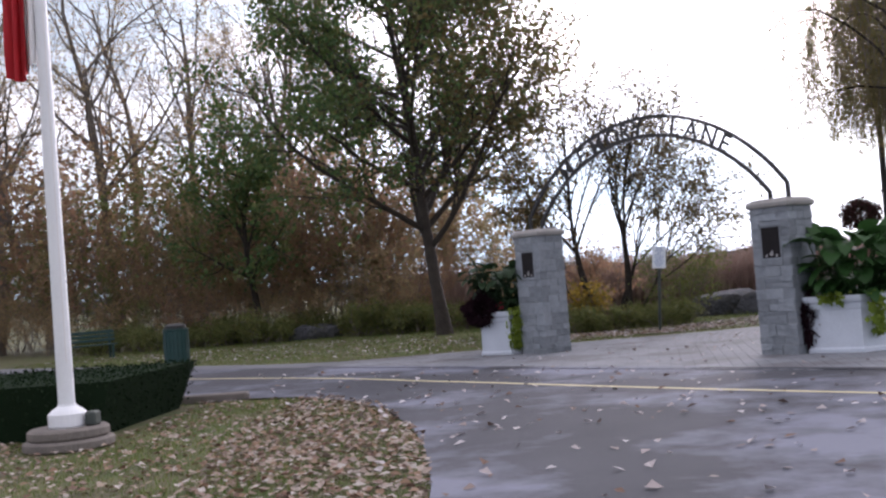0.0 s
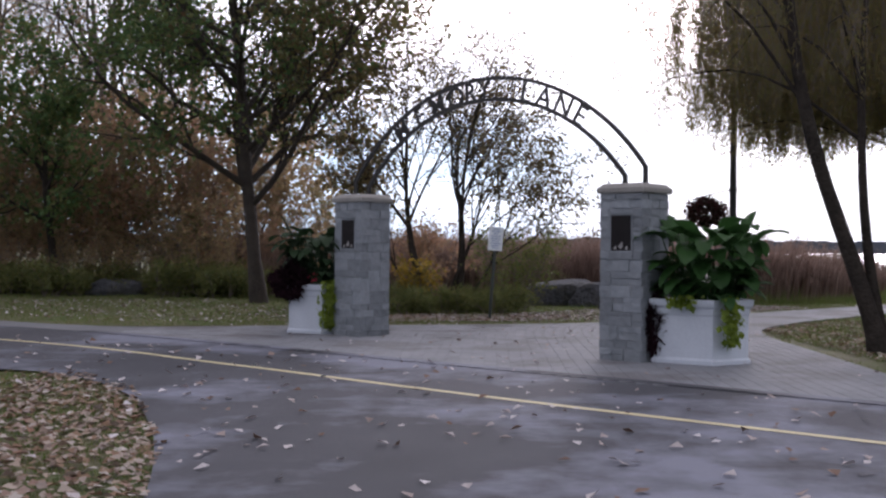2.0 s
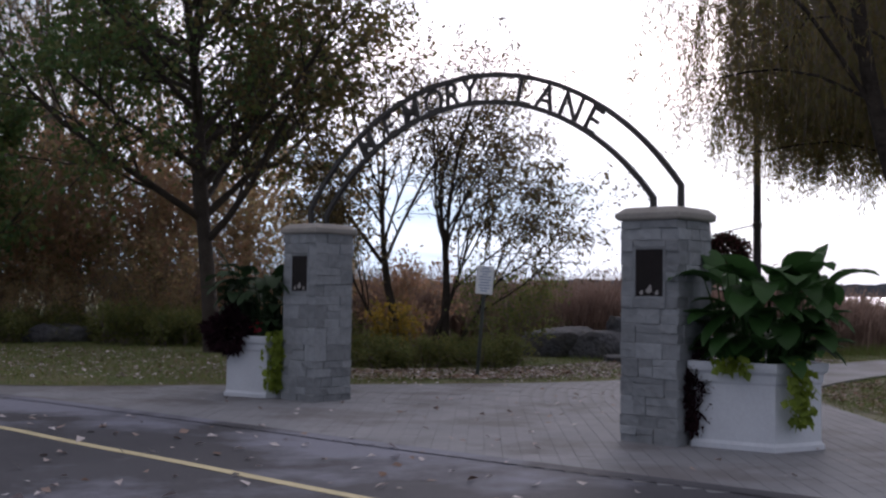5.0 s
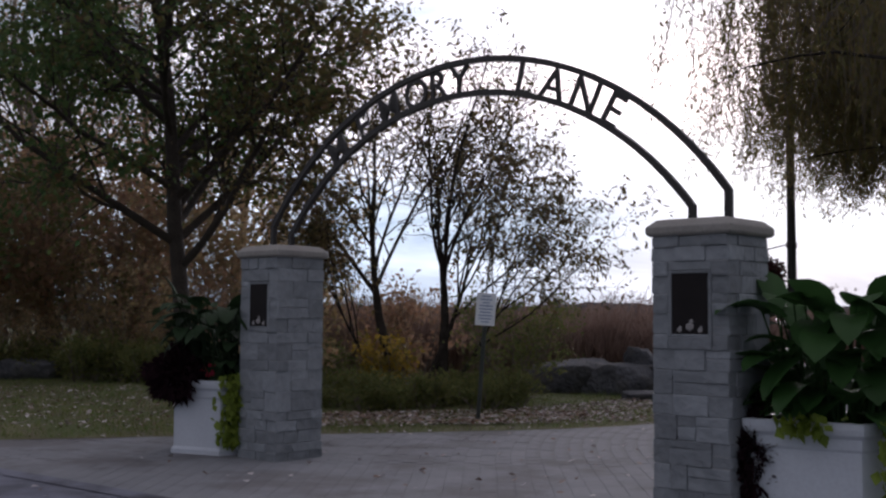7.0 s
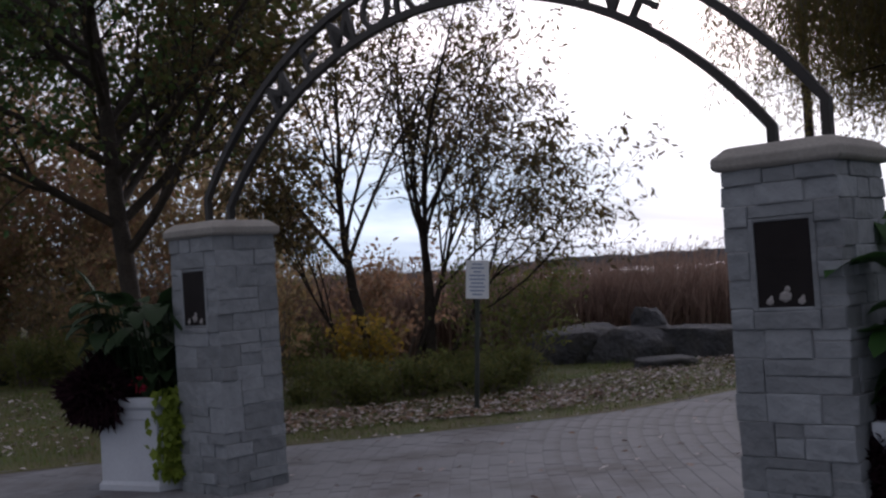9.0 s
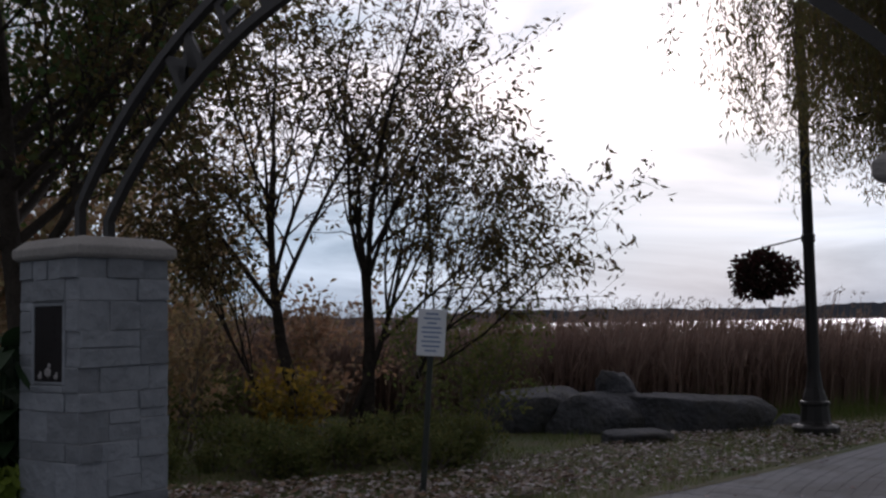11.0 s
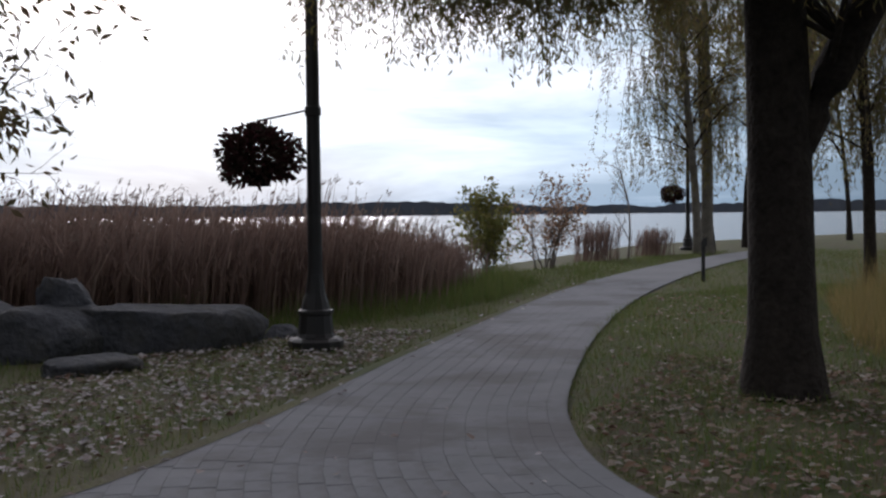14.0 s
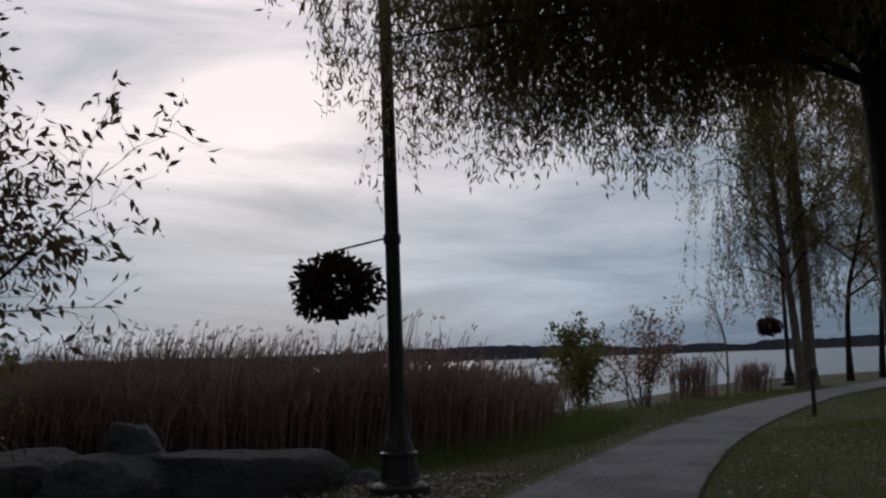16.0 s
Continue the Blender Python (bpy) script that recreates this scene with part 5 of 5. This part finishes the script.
litter("fallen_leaves", [(-14, 31), (-3.5, 23.7), (0.5, 23.6), (0.5, 26), (-3, 32)], 1500, 0.09, M_LITTER_PALE, -0.02, 314, "pale leaves scattered on the verge below the maple")
litter("fallen_leaves", [(8.3, 16), (8.4, 22), (9.5, 23.6), (13, 26), (14, 22), (13, 17)], 5600, 0.08, M_LITTER, -0.008, 315, "brown leaves lying under the willows")
litter("fallen_leaves", [(-4, 20), (1, 6), (6, 6), (9, 10), (5, 14.4), (0.9, 18)], 420, 0.10, M_LITTER_PALE, 0.0, 316, "single pale leaves scattered on the asphalt")
litter("fallen_leaves", [(0, 19.5), (5, 15), (7.6, 15), (8, 21), (9, 24.6), (5, 23.6), (0, 23)], 170, 0.08, M_LITTER_PALE, 0.008, 317, "single pale leaves scattered on the paving")

litter("fallen_leaves", [(10.2, 24.4), (14, 28.0), (18.8, 31.9), (21, 31), (16, 25), (12, 21.5)], 650, 0.09, M_LITTER, -0.005, 319, "brown and russet leaves scattered on the grass by the path")



def band(edge, inner, outer):
    """An outline along an edge, reaching inwards (to the left of its run) and outwards."""
    E = np.array(edge)
    T = np.gradient(E, axis=0)
    N = np.stack([-T[:, 1], T[:, 0]], -1) / np.linalg.norm(T, axis=1)[:, None]
    return [tuple(p) for p in E + N * inner], [tuple(p) for p in E - N * outer]


def edging(name, edge, inner, outer, z, mat, label, category):
    a, b = band(edge, inner, outer)
    V = [(x, y, z) for x, y in a] + [(x, y, z) for x, y in b]
    n = len(a)
    F = [(k + n, k + n + 1, k + 1, k) for k in range(n - 1)]
    tagged(new(name, mesh_of(name, V, F, mat)), label, category, kind="structure")


near_left, near_right = [p for p in left_s if -3.3 < p[0] < 21], [p for p in right_s if 12.6 < p[1] < 34]
edging("trim", [p for p in seam_s if -3.2 < p[0] < 7.4], 0.17, 0.05, 0.0085, M_ASPHALT, "dark asphalt lip along the edge of the pavers", "edging")
edging("trim", near_left, 0.10, 0.03, 0.0088, M_GRASS, "worn soil edge along the paving", "edging")
for edge, k, n in ((near_left, 331, 26000), (near_right, 332, 22000)):
    a, b = band(edge, 0.13, 0.16)
    grass("grass_fringe", a + b[::-1], n, 0.05, k, "worn grass creeping over the edge of the paving")
litter("fallen_leaves", band(near_left, 0.3, 0.3)[0] + band(near_left, 0.3, 0.3)[1][::-1], 700, 0.08, M_LITTER_PALE, 0.006, 321, "pale leaves caught along the edge of the paving")

# ---- pavers, last ----
right_arr = np.array(right_s)
seglen = np.r_[0, np.cumsum(np.linalg.norm(np.diff(right_arr, axis=0), axis=1))]
PW, PLN = 0.16, 0.24


def edge_at(s):
    return np.array([np.interp(s, seglen, right_arr[:, 0]), np.interp(s, seglen, right_arr[:, 1])])


centres, turns, stretchs = [], [], []
for row in range(66):
    off = 0.09 + row * PW
    s = (row % 2) * PLN * 0.5
    while s < 29:
        e = edge_at(s)
        t = unit(edge_at(s + 0.3) - edge_at(max(s - 0.3, 0)))
        n2 = np.array([-t[1], t[0]])
        t1 = unit(edge_at(s + 0.8) - edge_at(s + 0.2)) if s > 0.2 else t
        bend = max(0.3, 1 + off * float(np.cross(t1, unit(edge_at(max(s - 0.2, 0) + 0.01) - edge_at(max(s - 0.8, 0)))) / 1.0)) if s > 1 else 1
        centres.append(e + n2 * off), turns.append(math.atan2(t[1], t[0]))
        s += PLN / bend
centres, turns = np.array(centres), np.array(turns)
ok = inside(plaza_outline, centres) & (centres[:, 0] > -3.5)
centres, turns = centres[ok], turns[ok]
near = (np.abs(centres[:, 0] - 5.9) < 1.75) & (np.abs(centres[:, 1] - 22.0) < 1.6)
idx = np.flatnonzero(near)[:300]
single = np.zeros(len(centres), bool)
single[idx] = True


def paver_verts(hl, hw, ch=0.0015, z=0.0045):
    lowv = [(-hl, -hw, -0.03), (hl, -hw, -0.03), (hl, hw, -0.03), (-hl, hw, -0.03)]
    midv = [(-hl, -hw, z - ch), (hl, -hw, z - ch), (hl, hw, z - ch), (-hl, hw, z - ch)]
    topv = [(-hl + ch, -hw + ch, z), (hl - ch, -hw + ch, z), (hl - ch, hw - ch, z), (-hl + ch, hw - ch, z)]
    f = [(8, 9, 10, 11)]
    for k in range(4):
        m = (k + 1) % 4
        f += [(k, m, 4 + m, 4 + k), (4 + k, 4 + m, 8 + m, 8 + k)]
    return np.array(lowv + midv + topv), np.array(f)


pv, pf = paver_verts(PLN / 2 - 0.0001, PW / 2 - 0.0026)
pave = bpy.data.objects["pavement"]
paver_mesh = mesh_of("paver", pv, pf, M_PAVER)
prng = np.random.default_rng(77)
for k in idx:
    ob = part("paver", paver_mesh, pave)
    ob.matrix_basis = pose(centres[k, 0], centres[k, 1], prng.uniform(-0.0008, 0.0008), 0, 0, math.degrees(turns[k]))
C, T = centres[~single], turns[~single]
ca, sa = np.cos(T)[:, None], np.sin(T)[:, None]
V = np.stack([C[:, :1] + ca * pv[None, :, 0] - sa * pv[None, :, 1], C[:, 1:] + sa * pv[None, :, 0] + ca * pv[None, :, 1],
              np.repeat(pv[None, :, 2], len(C), 0) + prng.uniform(-0.0008, 0.0008, (len(C), 1))], -1).reshape(-1, 3)
F = (np.arange(len(C))[:, None, None] * 12 + pf[None]).reshape(-1, 4)
tagged(part("pavers", mesh_of("pavers", V, F, M_PAVER), pave), kind="stuff")
# the path beyond, too far to tell its pavers apart
rest = [p for p in right_s if p[0] > 21] + [p for p in left_s if p[0] > 21]
sheet("path", rest, 0.004, M_PATH, "pale paved footpath curving away along the lake", "path")
